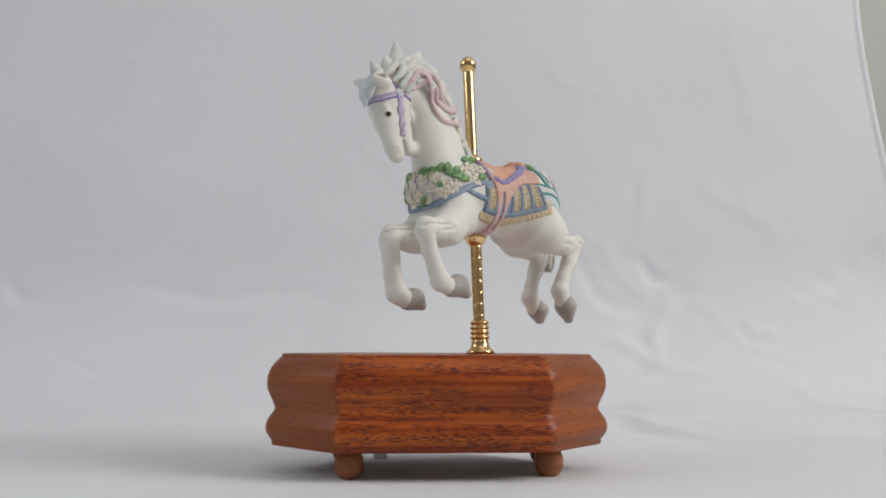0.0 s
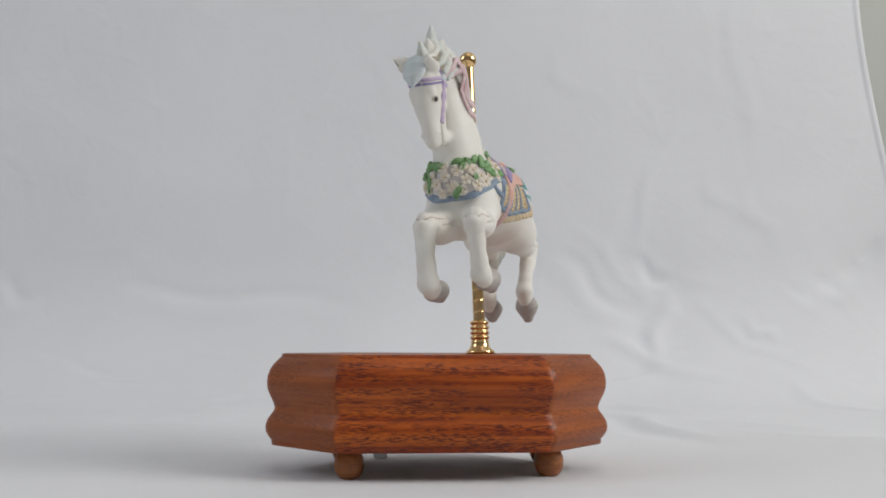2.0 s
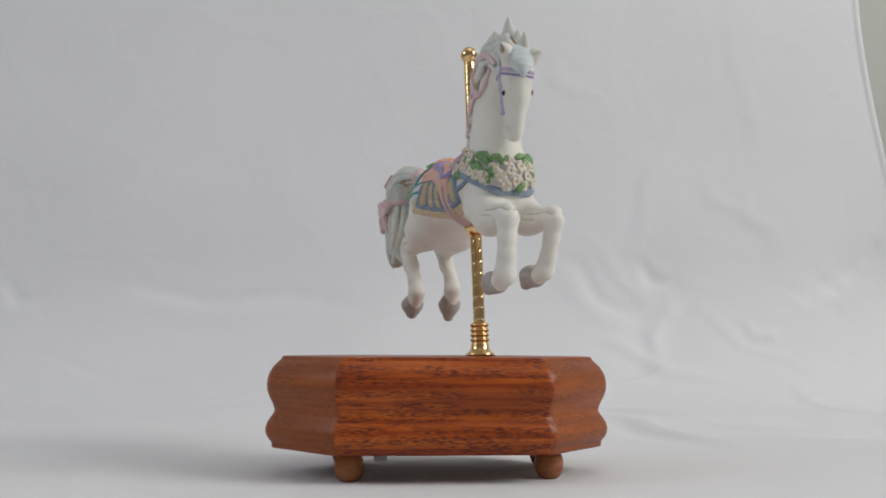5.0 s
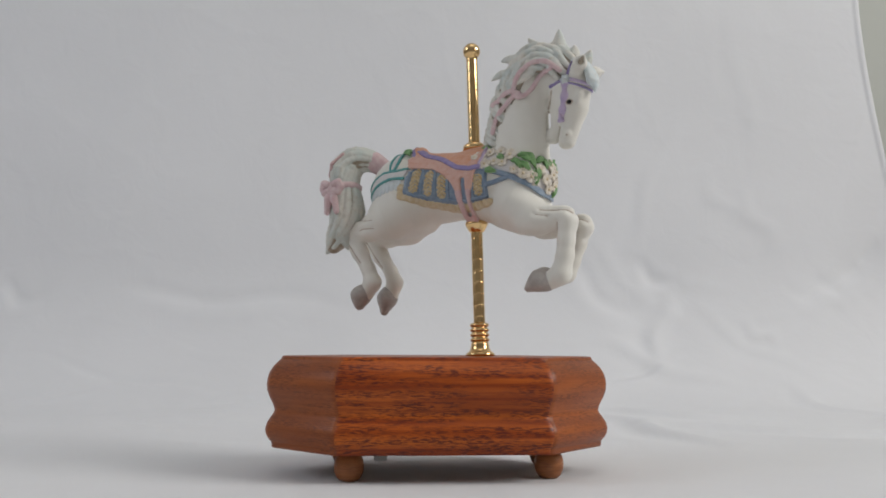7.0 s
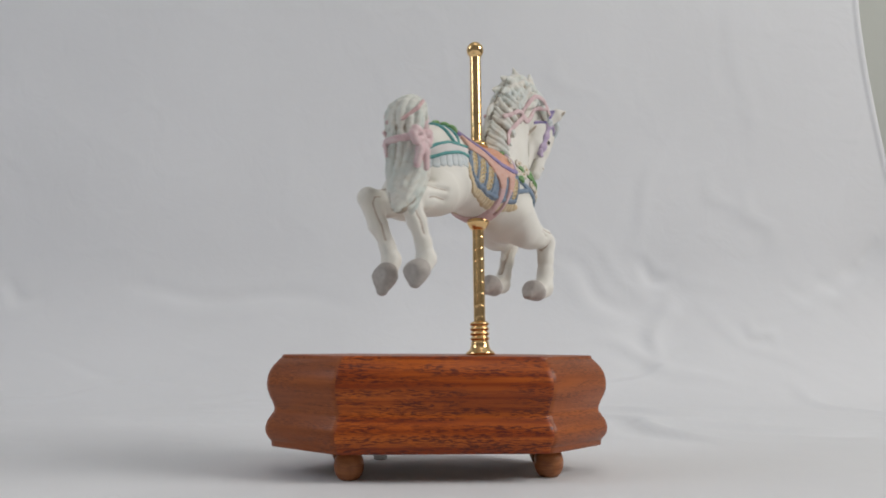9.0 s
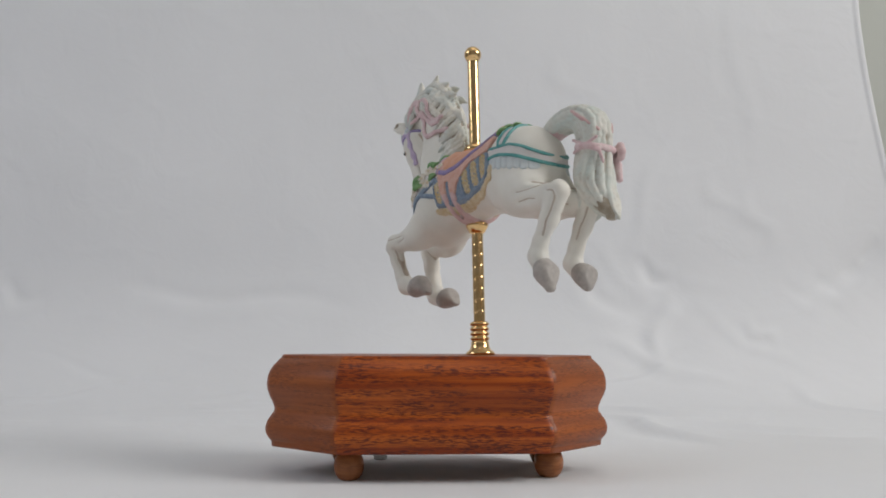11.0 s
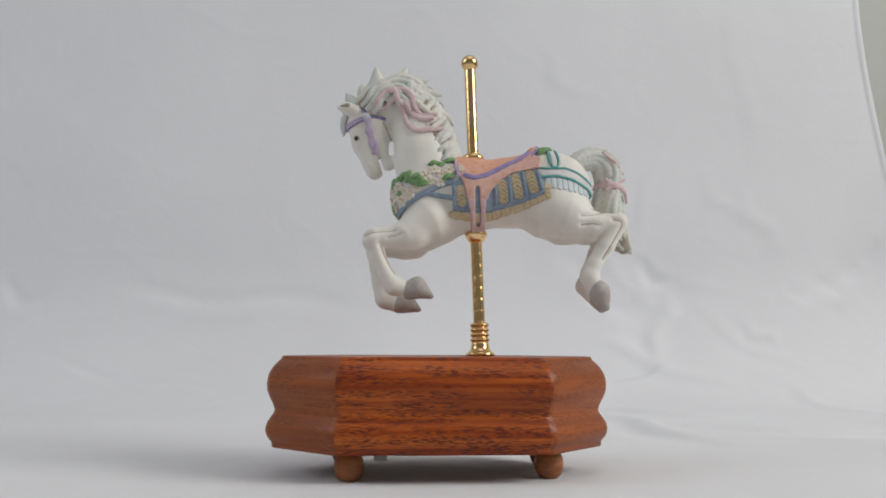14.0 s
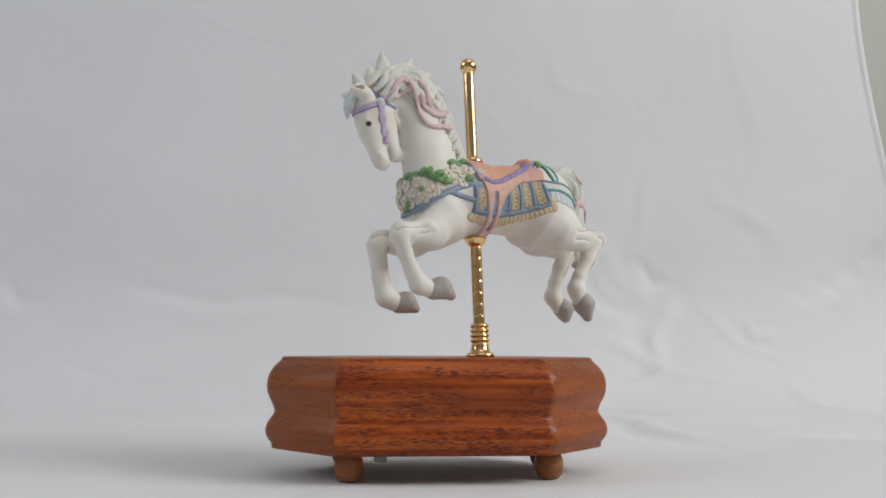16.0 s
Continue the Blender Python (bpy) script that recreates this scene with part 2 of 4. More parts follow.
def relaxed(verts, faces, times):
    n = len(verts)
    e = np.concatenate([faces[:, [0, 1]], faces[:, [1, 2]], faces[:, [2, 3]], faces[:, [3, 0]]])
    e = np.concatenate([e, e[:, ::-1]])
    count = np.maximum(np.bincount(e[:, 0], minlength=n), 1)[:, None]
    for _ in range(times):
        acc = np.stack([np.bincount(e[:, 0], weights=verts[e[:, 1], i], minlength=n) for i in range(3)], 1)
        verts = verts * 0.5 + 0.5 * acc / count
    return verts


def nets(v):
    """The zero surface of a lattice as quads (surface nets)."""
    inside = v < 0
    nx, ny, nz = v.shape
    s = np.zeros((nx - 1, ny - 1, nz - 1), np.int8)
    corners = [(i, j, k) for i in (0, 1) for j in (0, 1) for k in (0, 1)]
    for i, j, k in corners:
        s += inside[i:nx - 1 + i, j:ny - 1 + j, k:nz - 1 + k]
    cells = np.argwhere((s > 0) & (s < 8))
    index = np.full(s.shape, -1, np.int32)
    index[tuple(cells.T)] = np.arange(len(cells))
    total, count = np.zeros((len(cells), 3)), np.zeros(len(cells))
    for a in corners:
        for axis in range(3):
            if a[axis]:
                continue
            b = list(a)
            b[axis] = 1
            va, vb = v[tuple((cells + a).T)], v[tuple((cells + b).T)]
            hit = (va < 0) != (vb < 0)
            t = np.where(hit, va / np.where(hit, va - vb, 1), 0)
            pos = np.array(a, float)[None, :].repeat(len(cells), 0)
            pos[:, axis] += t
            total[hit] += pos[hit]
            count += hit
    verts = cells + total / np.maximum(count, 1)[:, None]
    quads = []
    for axis in range(3):
        u, w = (axis + 1) % 3, (axis + 2) % 3
        a = np.moveaxis(inside, axis, 0)
        flip = a[:-1] != a[1:]
        pos = np.argwhere(np.moveaxis(flip, 0, axis))
        ok = (pos[:, u] > 0) & (pos[:, w] > 0) & (pos[:, u] < v.shape[u] - 1) & (pos[:, w] < v.shape[w] - 1)
        pos = pos[ok]
        if not len(pos):
            continue
        du, dw = np.zeros(3, int), np.zeros(3, int)
        du[u], dw[w] = 1, 1
        q = np.stack([index[tuple((pos - o).T)] for o in (du + dw, dw, 0 * du, du)], 1)
        out = inside[tuple(pos.T)]
        q[~out] = q[~out][:, ::-1]
        quads.append(q)
    faces = np.concatenate(quads) if quads else np.zeros((0, 4), int)
    return verts, faces[(faces >= 0).all(1)]


# ---- the place ----
def rounded(v, a, b):
    t = min(max((v - a) / (b - a), 0), 1)
    return t * t * (3 - 2 * t)


# soft folds of the sheet: from, to (across, along the sweep), width, height
CREASES = (
    ((0.311, 1.882), (0.344, 1.834), 0.010, 0.0022),
    ((0.268, 1.906), (0.299, 1.863), 0.010, 0.0016),
    ((0.185, 1.803), (0.226, 1.779), 0.009, -0.0026),
    ((0.305, 1.726), (0.330, 1.706), 0.008, 0.0028),
    ((0.212, 1.750), (0.192, 1.672), 0.009, 0.0030),
    ((0.105, 1.806), (0.168, 1.744), 0.010, -0.0026),
    ((0.150, 1.700), (0.250, 1.640), 0.010, 0.0030),
    ((0.128, 1.832), (0.219, 1.741), 0.009, 0.0010),
    ((0.181, 1.815), (0.277, 1.771), 0.009, 0.0010),
    ((0.076, 2.068), (0.113, 2.015), 0.011, 0.0014),
    ((-0.386, 1.769), (-0.194, 1.759), 0.011, -0.0040),
    ((-0.582, 1.776), (-0.534, 1.758), 0.010, -0.0034),
    ((0.366, 1.768), (0.407, 1.778), 0.010, -0.0030),
    ((0.403, 1.776), (0.436, 1.797), 0.013, -0.0050),
    ((0.432, 1.794), (0.462, 1.824), 0.014, -0.0055),
    ((0.459, 1.820), (0.490, 1.872), 0.014, -0.0050),
    ((0.115, 1.403), (0.147, 1.244), 0.010, 0.0050),
    ((0.105, 1.52), (0.230, 1.44), 0.012, 0.0050),
    ((0.150, 1.36), (0.290, 1.30), 0.010, 0.0040),
    ((-0.300, 1.42), (-0.180, 1.36), 0.012, 0.0035),
    ((0.090, 1.624), (0.207, 1.677), 0.006, -0.0030),
    ((0.224, 1.955), (0.181, 1.839), 0.008, 0.0022),
    ((0.302, 2.129), (0.324, 1.947), 0.010, 0.0014),
    ((0.261, 1.741), (0.350, 1.660), 0.008, 0.0012),
    ((-0.488, 1.672), (-0.316, 1.618), 0.006, -0.0022),
    ((-0.295, 1.574), (-0.221, 1.605), 0.011, 0.0022),
    ((0.335, 1.615), (0.377, 1.516), 0.008, 0.0030),
)


def build_sheet():
    """A cotton sheet laid over the table and hung up behind in one sweep."""
    back, bend = 0.60, 0.17
    flat = 1.55
    stops = np.concatenate([np.linspace(0, flat - 0.35, 60, endpoint=False), np.linspace(flat - 0.35, flat + bend * 1.571 + 0.5, 290, endpoint=False),
                            np.linspace(flat + bend * 1.571 + 0.5, flat + bend * 1.571 + 0.75, 12)])
    us = np.concatenate([np.linspace(0, 0.984, 310, endpoint=False), np.linspace(0.984, 1, 14)])
    rnd = random.Random(12)
    folds = list(CREASES)
    for _ in range(34):
        x, s, a, run = rnd.uniform(-0.6, 0.55), rnd.uniform(1.2, 1.85), rnd.uniform(-0.9, 0.9), rnd.uniform(0.05, 0.16)
        if x < 0.05 and rnd.random() < 0.45 or x > 0.03 and s > 1.52:
            continue
        folds.append(((x, s), (x + run * math.cos(a), s + run * math.sin(a)), rnd.uniform(0.005, 0.011), rnd.choice((-1, 1)) * rnd.uniform(0.0014, 0.0032) * (1.3 if x > -0.05 else 0.7)))
    verts = []
    for s in stops:
        if s < flat:
            y, z, ny, nz = back - bend - flat + s, 0.0, 0.0, 1.0
        elif s < flat + bend * 1.5708:
            a = (s - flat) / bend
            y, z, ny, nz = back - bend + bend * math.sin(a), bend - bend * math.cos(a), -math.sin(a), math.cos(a)
        else:
            y, z, ny, nz = back, bend + s - flat - bend * 1.5708, -1.0, 0.0
        right = 0.4555 + (0.0295 * ((0.48 - z) / 0.237) ** 1.6 if z < 0.48 else 0.05 * (0.48 - z)) + 0.08 * (1 - rounded(z, 0.0, 0.17))
        for u in us:
            x = -0.95 + u * (right + 0.95)
            near = rounded(math.hypot(x + 0.02, y), 0.10, 0.24)
            p = Vector((x, s * 0.8, 0))
            d = 0.010 * noise.noise(p * 2.3 + Vector((3, 1, 0)))
            q = Vector((x * 1.0 + s * 0.5, s * 0.9 - x * 0.5, 0.4))
            ridge = 1 - abs(noise.noise(q * 5.5))
            d += 0.0026 * ridge ** 7 * rounded(noise.noise(p * 1.7), 0.0, 0.5) * 0.4 + 0.0005 * (1 - abs(noise.noise(q * 10 + Vector((7, 2, 0))))) ** 8
            d += 0.0012 * noise.noise(p * 12)
            for (ax, a_), (bx, b_), wide, high in folds:
                dx, dz = bx - ax, b_ - a_
                k = ((x - ax) * dx + (s - a_) * dz) / (dx * dx + dz * dz)
                if -0.3 < k < 1.3:
                    off = (x - ax - dx * k) * dz - (s - a_ - dz * k) * dx
                    off = off / math.hypot(dx, dz) + (0.006 * math.sin(6 * k + ax * 9) if wide < 0.0125 else 0.0)
                    if abs(off) < 4 * wide:
                        g = math.exp(-(off / wide) ** 2) - 0.5 * math.exp(-((off - 1.6 * wide) / (1.5 * wide)) ** 2)
                        d += high * (0.6 if a_ + b_ > 3.62 else 1.0) * g * max(0.0, math.sin(math.pi * (k + 0.3) / 1.6))
            d *= near
            if u > 0.9955:                    # the rolled hem
                d += 0.0014 * math.sin(math.pi * min((u - 0.9955) / 0.0045, 0.8)) + 0.0004
            verts.append((x, y + ny * d, z + nz * d + 0.0))
    n = len(us)
    faces = [(r * n + i, r * n + i + 1, (r + 1) * n + i + 1, (r + 1) * n + i) for r in range(len(stops) - 1) for i in range(n - 1)]
    ob = raw("sheet_backdrop", verts, faces, M_CLOTH)
    thick = ob.modifiers.new("thickness", "SOLIDIFY")
    thick.thickness, thick.offset = 0.0012, -1
    return tagged(ob, "creased white cotton sheet swept up behind the music box", "backdrop", kind="structure")


build_sheet()


def slab(name, lo, hi, material, label, category):
    return tagged(part(name, box(lo, hi), material, None, smooth=False), label, category, kind="structure")


def build_room():
    # Only the north wall shows; the rest is added to enclose and bounce light.
    slab("table", (-1.0, -1.0, -0.045), (0.75, 0.75, -0.014), M_TABLE, "plain brown wooden table top under the sheet", "table")
    slab("floor", (-1.75, -2.1, -0.80), (1.75, 1.1, -0.74), M_TABLE, "plain brown wooden room floor", "floor")
    slab("ceiling", (-1.75, -2.1, 1.68), (1.75, 1.1, 1.74), M_CEIL, "unseen plain white ceiling, added to bounce the light", "ceiling")
    slab("wall_north", (-1.70, 0.92, -0.74), (1.70, 1.0, 1.68), M_WALL, "plain pale grey-green wall behind the sheet", "wall")
    slab("wall_south", (-1.70, -2.1, -0.74), (1.70, -2.02, 1.68), M_ROOM, "plain cream wall", "wall")
    # The openings are made up, set high to suit the side lamps.
    for name, x0, x1 in (("wall_east", 1.62, 1.70), ("wall_west", -1.70, -1.62)):
        w = slab(name, (x0, -2.02, -0.74), (x1, 0.92, 0.62), M_ROOM, "plain cream wall with an opening added for a side lamp", "wall")
        for lo, hi in (((x0, -2.02, 1.60), (x1, 0.92, 1.68)), ((x0, -2.02, 0.62), (x1, -1.02, 1.60)), ((x0, 0.32, 0.62), (x1, 0.92, 1.60))):
            part("wall_piece", box(lo, hi), M_ROOM, w, smooth=False)


build_room()


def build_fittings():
    """An added ceiling panel for the fill lamp, and frames for the two unseen windows."""
    # Unseen panel, added only to give the overhead fill lamp a housing.
    lamp = new("fill_lamp_panel")
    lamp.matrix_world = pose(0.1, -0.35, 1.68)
    tagged(lamp, "unseen square white panel, added above the overhead fill lamp", "ceiling light", kind="thing")
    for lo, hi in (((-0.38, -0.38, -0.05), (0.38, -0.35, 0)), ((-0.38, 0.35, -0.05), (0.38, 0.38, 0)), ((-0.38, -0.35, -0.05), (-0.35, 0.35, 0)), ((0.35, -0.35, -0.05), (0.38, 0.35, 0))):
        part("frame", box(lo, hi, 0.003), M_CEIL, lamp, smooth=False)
    part("fill_panel", box((-0.35, -0.35, -0.03), (0.35, 0.35, -0.02)), M_CEIL, lamp, "white panel above the added fill lamp", smooth=False)
    # Unseen window frames, added behind the side lamps.
    for name, x in (("added_window_1", 1.66), ("added_window_2", -1.66)):
        w = new(name)
        w.matrix_world = pose(x, -0.35, 1.11)
        tagged(w, "unseen white wooden window with a plain frame, added behind a side lamp", "window", kind="structure")
        for lo, hi in (((-0.03, -0.67, -0.49), (0.03, -0.61, 0.49)), ((-0.03, 0.61, -0.49), (0.03, 0.67, 0.49)), ((-0.03, -0.61, -0.49), (0.03, 0.61, -0.43)), ((-0.03, -0.61, 0.43), (0.03, 0.61, 0.49))):
            part("window_frame", box(lo, hi, 0.004), M_CEIL, w, smooth=False)


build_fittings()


# ---- the music box ----
TOP = 0.0579
HUNG = 0.0587                             # where the horse's own space begins
BOX_AT = pose(-0.0218, 0, 0, 0, 0, 6.9)
HW, HD, CH = 0.0786, 0.0428, 0.0310      # half width, half depth at the top rim; corner cut along x
CE = 0.0342                               # corner cut along y
# how far the moulding stands out below the top, in metres
PROFILE = ((0.0, -0.0006), (0.0006, 0.0), (0.0015, 0.0001), (0.0019, 0.0007), (0.0032, 0.0020), (0.0052, 0.0039), (0.0080, 0.0056), (0.0110, 0.0065), (0.0140, 0.0068),
           (0.0170, 0.0065), (0.0200, 0.0055), (0.0230, 0.0040), (0.0255, 0.0031), (0.0268, 0.0029), (0.0280, 0.0033), (0.0300, 0.0047), (0.0325, 0.0063),
           (0.0355, 0.0071), (0.0380, 0.0068), (0.0400, 0.0058), (0.0415, 0.0046), (0.0420, 0.0041), (0.0430, 0.0040), (0.0445, 0.0039))


def rim(off):
    """The eight corners of the box's plan, stood out by off."""
    base = [(-HW + CH, -HD), (HW - CH, -HD), (HW, -HD + CE), (HW, HD - CE), (HW - CH, HD), (-HW + CH, HD), (-HW, HD - CE), (-HW, -HD + CE)]
    out = []
    for i, p in enumerate(base):
        a, b = Vector(base[i - 1]), Vector(base[(i + 1) % 8])
        p = Vector(p)
        n1, n2 = (p - a).normalized(), (b - p).normalized()
        n1, n2 = Vector((n1.y, -n1.x)), Vector((n2.y, -n2.x))
        m = (n1 + n2) / (1 + n1.dot(n2))
        out.append(p + m * off)
    return out


def build_music_box():
    thing = new("music_box")
    thing.matrix_world = BOX_AT
    tagged(thing, "varnished mahogany music box with moulded sides on ball feet", "music box", kind="thing")
    rows = [(TOP - d, rim(o)) for d, o in PROFILE]
    inner = rim(-0.006)
    for k in range(8):
        j = (k + 1) % 8
        a, b = rows[6][1][k], rows[6][1][j]
        mid, along = (a + b) / 2, (b - a).normalized()
        m = Matrix.Translation((mid.x, mid.y, TOP - 0.022)) @ Matrix(((along.x, -along.y, 0, 0), (along.y, along.x, 0, 0), (0, 0, 1, 0), (0, 0, 0, 1)))
        inv = m.inverted()
        bm = bmesh.new()
        ring = []
        for z, r in rows:
            p, q = r[k], r[j]
            L = (q - p).length
            line = []
            for f, push in ((0.0, 0.0011), (0.0007 / L, 0.00062), (0.0015 / L, 0.00025), (0.0030 / L, 0.0), (0.5, 0.0), (1 - 0.0030 / L, 0.0), (1 - 0.0015 / L, 0.00025), (1 - 0.0007 / L, 0.00062), (1.0, 0.0011)):
                c = p.lerp(q, f)
                nrm = Vector((along.y, -along.x))
                line.append(bm.verts.new(inv @ Vector((c.x - nrm.x * push, c.y - nrm.y * push, z))))
            ring.append(line)
        for z in (TOP - 0.0445, TOP - 0.004):
            ring.append([bm.verts.new(inv @ Vector((*inner[k].lerp(inner[j], f), z))) for f in (0, 0.05, 0.1, 0.2, 0.5, 0.8, 0.9, 0.95, 1)])
        ring.append(ring[0])
        for r0, r1 in zip(ring, ring[1:]):
            for i in range(8):
                bm.faces.new((r0[i], r0[i + 1], r1[i + 1], r1[i]))
        ob = part("side_panel", bm, M_FRONT if k in (0, 4) else M_SIDE, thing,
                  "dark-flecked mahogany panel" if k in (0, 4) else "plain-grained mahogany panel")
        ob.matrix_basis = m
    for name, z0, z1, off, mat, lab in (("top_board", TOP - 0.004, TOP, -0.0012, M_SIDE, "varnished mahogany top board"),
                                        ("base_board", TOP - 0.0425, TOP - 0.0385, -0.0055, M_TABLE, "dark base board")):
        bm = bmesh.new()
        lo, hi = [[bm.verts.new((p.x, p.y, z)) for p in rim(off)] for z in (z0, z1)]
        bm.faces.new(lo[::-1]), bm.faces.new(hi)
        for i in range(8):
            bm.faces.new((lo[i], lo[(i + 1) % 8], hi[(i + 1) % 8], hi[i]))
        part(name, bm, mat, thing, lab, smooth=False)
    prof = [(0.0028, 0.0), (0.0043, 0.0004), (0.0058, 0.0020), (0.0068, 0.0044), (0.0071, 0.0070), (0.0068, 0.0094), (0.0060, 0.0115), (0.0048, 0.0130), (0.0036, 0.0138), (0.0036, 0.0160)]
    foot = part("ball_foot", lathe(prof, 36), M_FOOT, thing, "turned ball foot")
    for i, (x, y) in enumerate(((-0.0438, -0.0311), (0.0521, -0.0260), (-0.0470, 0.0240), (0.0575, 0.0180))):
        f = foot if i == 0 else new("ball_foot", foot.data)
        f.parent = thing
        f["label"] = "turned ball foot"
        f.matrix_basis = pose(x, y, 0, 0, 0, 70 * i)
    bm = bmesh.new()
    rings = [[bm.verts.new(((r + 0.00018 * (-1) ** k) * math.cos(2 * math.pi * k / 36), (r + 0.00018 * (-1) ** k) * math.sin(2 * math.pi * k / 36), z)) for k in range(36)]
             for r, z in ((0.0026, 0.0058), (0.0032, 0.0062), (0.0032, 0.0125), (0.0020, 0.0130), (0.0020, 0.0180))]
    for p, q in zip(rings, rings[1:]):
        for k in range(36):
            bm.faces.new((p[k], p[(k + 1) % 36], q[(k + 1) % 36], q[k]))
    bm.faces.new(rings[0][::-1])
    key = part("winding_knob", bm, M_STEEL, thing, "ribbed grey winding knob", smooth=False)
    key.matrix_basis = pose(-0.0288, -0.004, 0)
    part("stop_screw", lathe([(0.0020, 0.0100), (0.0025, 0.0102), (0.0025, 0.0110), (0.0014, 0.0114), (0.0014, 0.018)], 16), M_STEEL, thing, "small steel screw").matrix_basis = pose(0.022, -0.004, 0)
    return thing


build_music_box()


def build_socket():
    """The ringed brass socket in which the pole slides and turns; it stands on the lid."""
    prof = [(0.0074, 0.0), (0.0075, 0.0008), (0.0070, 0.0016), (0.0056, 0.0026), (0.0049, 0.0040), (0.0046, 0.0058), (0.0046, 0.0068)]
    z = 0.0068
    for _ in range(4):
        prof += [(0.0041, z + 0.0001), (0.0041, z + 0.0006), (0.0047, z + 0.0009), (0.0051, z + 0.0015), (0.0047, z + 0.0021)]
        z += 0.0025
    prof += [(0.0040, z + 0.0002)]
    ob = part("pole_socket", lathe(prof, 48), M_BRASS)
    ob.matrix_world = pose(0, 0, TOP) @ LEAN
    return tagged(ob, "ringed polished brass socket on the music box lid", "pole socket", kind="thing")


LEAN = pose(0, 0, 0, -3.547) @ pose(0, 0, 0, 0, -1.733)
build_socket()


# ---- the carousel horse, in its own space: x ahead, y to its left, z up from the lid, in millimetres ----
horse = new("carousel_horse")
tagged(horse, "white bisque carousel horse with painted tack on a brass pole", "figurine", kind="thing")


def build_pole():
    n, rows, r0 = 40, 460, 3.0
    lo, hi = -13.0, 151.5
    verts, faces = [], []
    for j in range(rows + 1):
        z = lo + (hi - lo) * j / rows
        for i in range(n):
            a = 2 * math.pi * i / n
            ph = (z / 6.0 - a / (2 * math.pi)) % 1.0
            d = min(ph, 1 - ph) * 6.0
            r = r0 - (0.13 if z < 100 else 0.08) * math.exp(-(d / 0.42) ** 2)
            verts.append(((r * math.cos(a) + z * 0.0065) / 1000, (r * math.sin(a) - z * 0.0116) / 1000, z / 1000))
    for j in range(rows):
        for i in range(n):
            faces.append((j * n + i, j * n + (i + 1) % n, (j + 1) * n + (i + 1) % n, (j + 1) * n + i))
    pole = raw("pole", verts, faces, M_BRASS, horse, "spiral-grooved polished brass pole")
    ball = [(0.0026, -0.0049), (0.0030, -0.0044)] + [(0.0046 * math.sin(a), -0.0046 * math.cos(a)) for a in np.linspace(0.75, 3.05, 22)]
    part("ball_finial", lathe(ball, 40), M_BRASS, pole, "polished brass ball").matrix_basis = pose(0.001, -0.0018, 0.1547)
    cup = [(0.0031, 0.0), (0.0040, 0.0006), (0.0048, 0.0020), (0.0056, 0.0034), (0.0060, 0.0044), (0.0056, 0.0056)]
    part("lower_cup", lathe(cup, 40), M_BRASS, pole, "brass cup under the belly").matrix_basis = pose(0.0004, -0.0007, 0.0553)
    dome = [(0.0060, 0.0), (0.0060, 0.0018), (0.0054, 0.0030), (0.0042, 0.0038), (0.0031, 0.0042)]
    part("upper_cup", lathe(dome, 40), M_BRASS, pole, "domed brass cup on the saddle").matrix_basis = pose(0.0007, -0.0012, 0.0995)


build_pole()
HL = -5.0      # the head is carried a little to the horse's right
flesh = Solid((-80, -27, 12), (78, 25, 142))
f = flesh


def mid_y(x):
    """The head's middle line: it is turned a little to the right."""
    return HL - 0.24 * (x - 55)


# trunk
f.cone((26, 0, 79), 17.0, (5, 0, 80), 17.7, 6, 0.98)
f.cone((5, 0, 80.2), 17.8, (-20, 0, 81), 16.8, 6, 0.96)
f.cone((-20, 0, 81.3), 16.8, (-38, 0, 83), 19.0, 6, 0.94)
f.cone((-38, 0, 83), 18.6, (-44, 0, 84), 16.5, 6, 0.95)
# neck
f.cone((25, 0, 88), 16.6, (27.4, -1.5, 102), 14.2, 5, 0.80)
f.cone((27.4, -1.5, 102), 14.2, (30.0, -3, 116), 12.4, 5, 0.74)
f.cone((30.0, -3, 116), 12.2, (36, -4.5, 128), 10.5, 5, 0.72)
f.cone((36, -4.5, 129), 10.0, (52, HL, 131), 8.0, 4, 0.75)
# head
f.cone((58.5, mid_y(58.5), 122.5), 9.8, (57.5, mid_y(57.5), 112), 7.4, 4, 0.82)
f.cone((58, mid_y(58), 112), 7.0, (53.3, mid_y(53.3), 96.3), 4.8, 3, 0.80)
f.cone((53.0, mid_y(53.0), 120.5), 7.2, (52.4, mid_y(52.4), 115), 6.0, 2.5, 0.95)
f.cone((50.2, mid_y(50.2), 112), 5.2, (46.0, mid_y(46.0), 99.6), 3.4, 1.4, 0.8)
f.cone((46.0, mid_y(46.0), 99.4), 3.2, (41.5, mid_y(41.5) + 0.8, 100.6), 2.8, 1.8, 0.8)
for s in (1, -1):
    f.cone((63.5, mid_y(63.5) + (5.0 + 0.6 * s) * s, 117.0), 1.5, (62.0, mid_y(62.0) + (5.0 + 0.6 * s) * s, 113.5), 1.2, 2.0)          # brow
    f.cone((55.5, mid_y(55.5) + 3.4 * s, 98.2), 1.6, (54.2, mid_y(54.2) + 3.3 * s, 97.0), 1.2, 1.2)            # nostril rim
    f.cone((56.4, mid_y(56.4) + 4.6 * s, 97.8), 0.55, (56.0, mid_y(56.0) + 4.9 * s, 97.4), 0.5, 0.5, cut=True)
for i in range(-6, 12):
    f.cone((49.2 + 0.16 * i, HL - 7, 97.4 + 0.5 * i), 0.6, (49.2 + 0.16 * i, HL + 7, 97.4 + 0.5 * i), 0.6, 0.4, cut=True)                        # the mouth
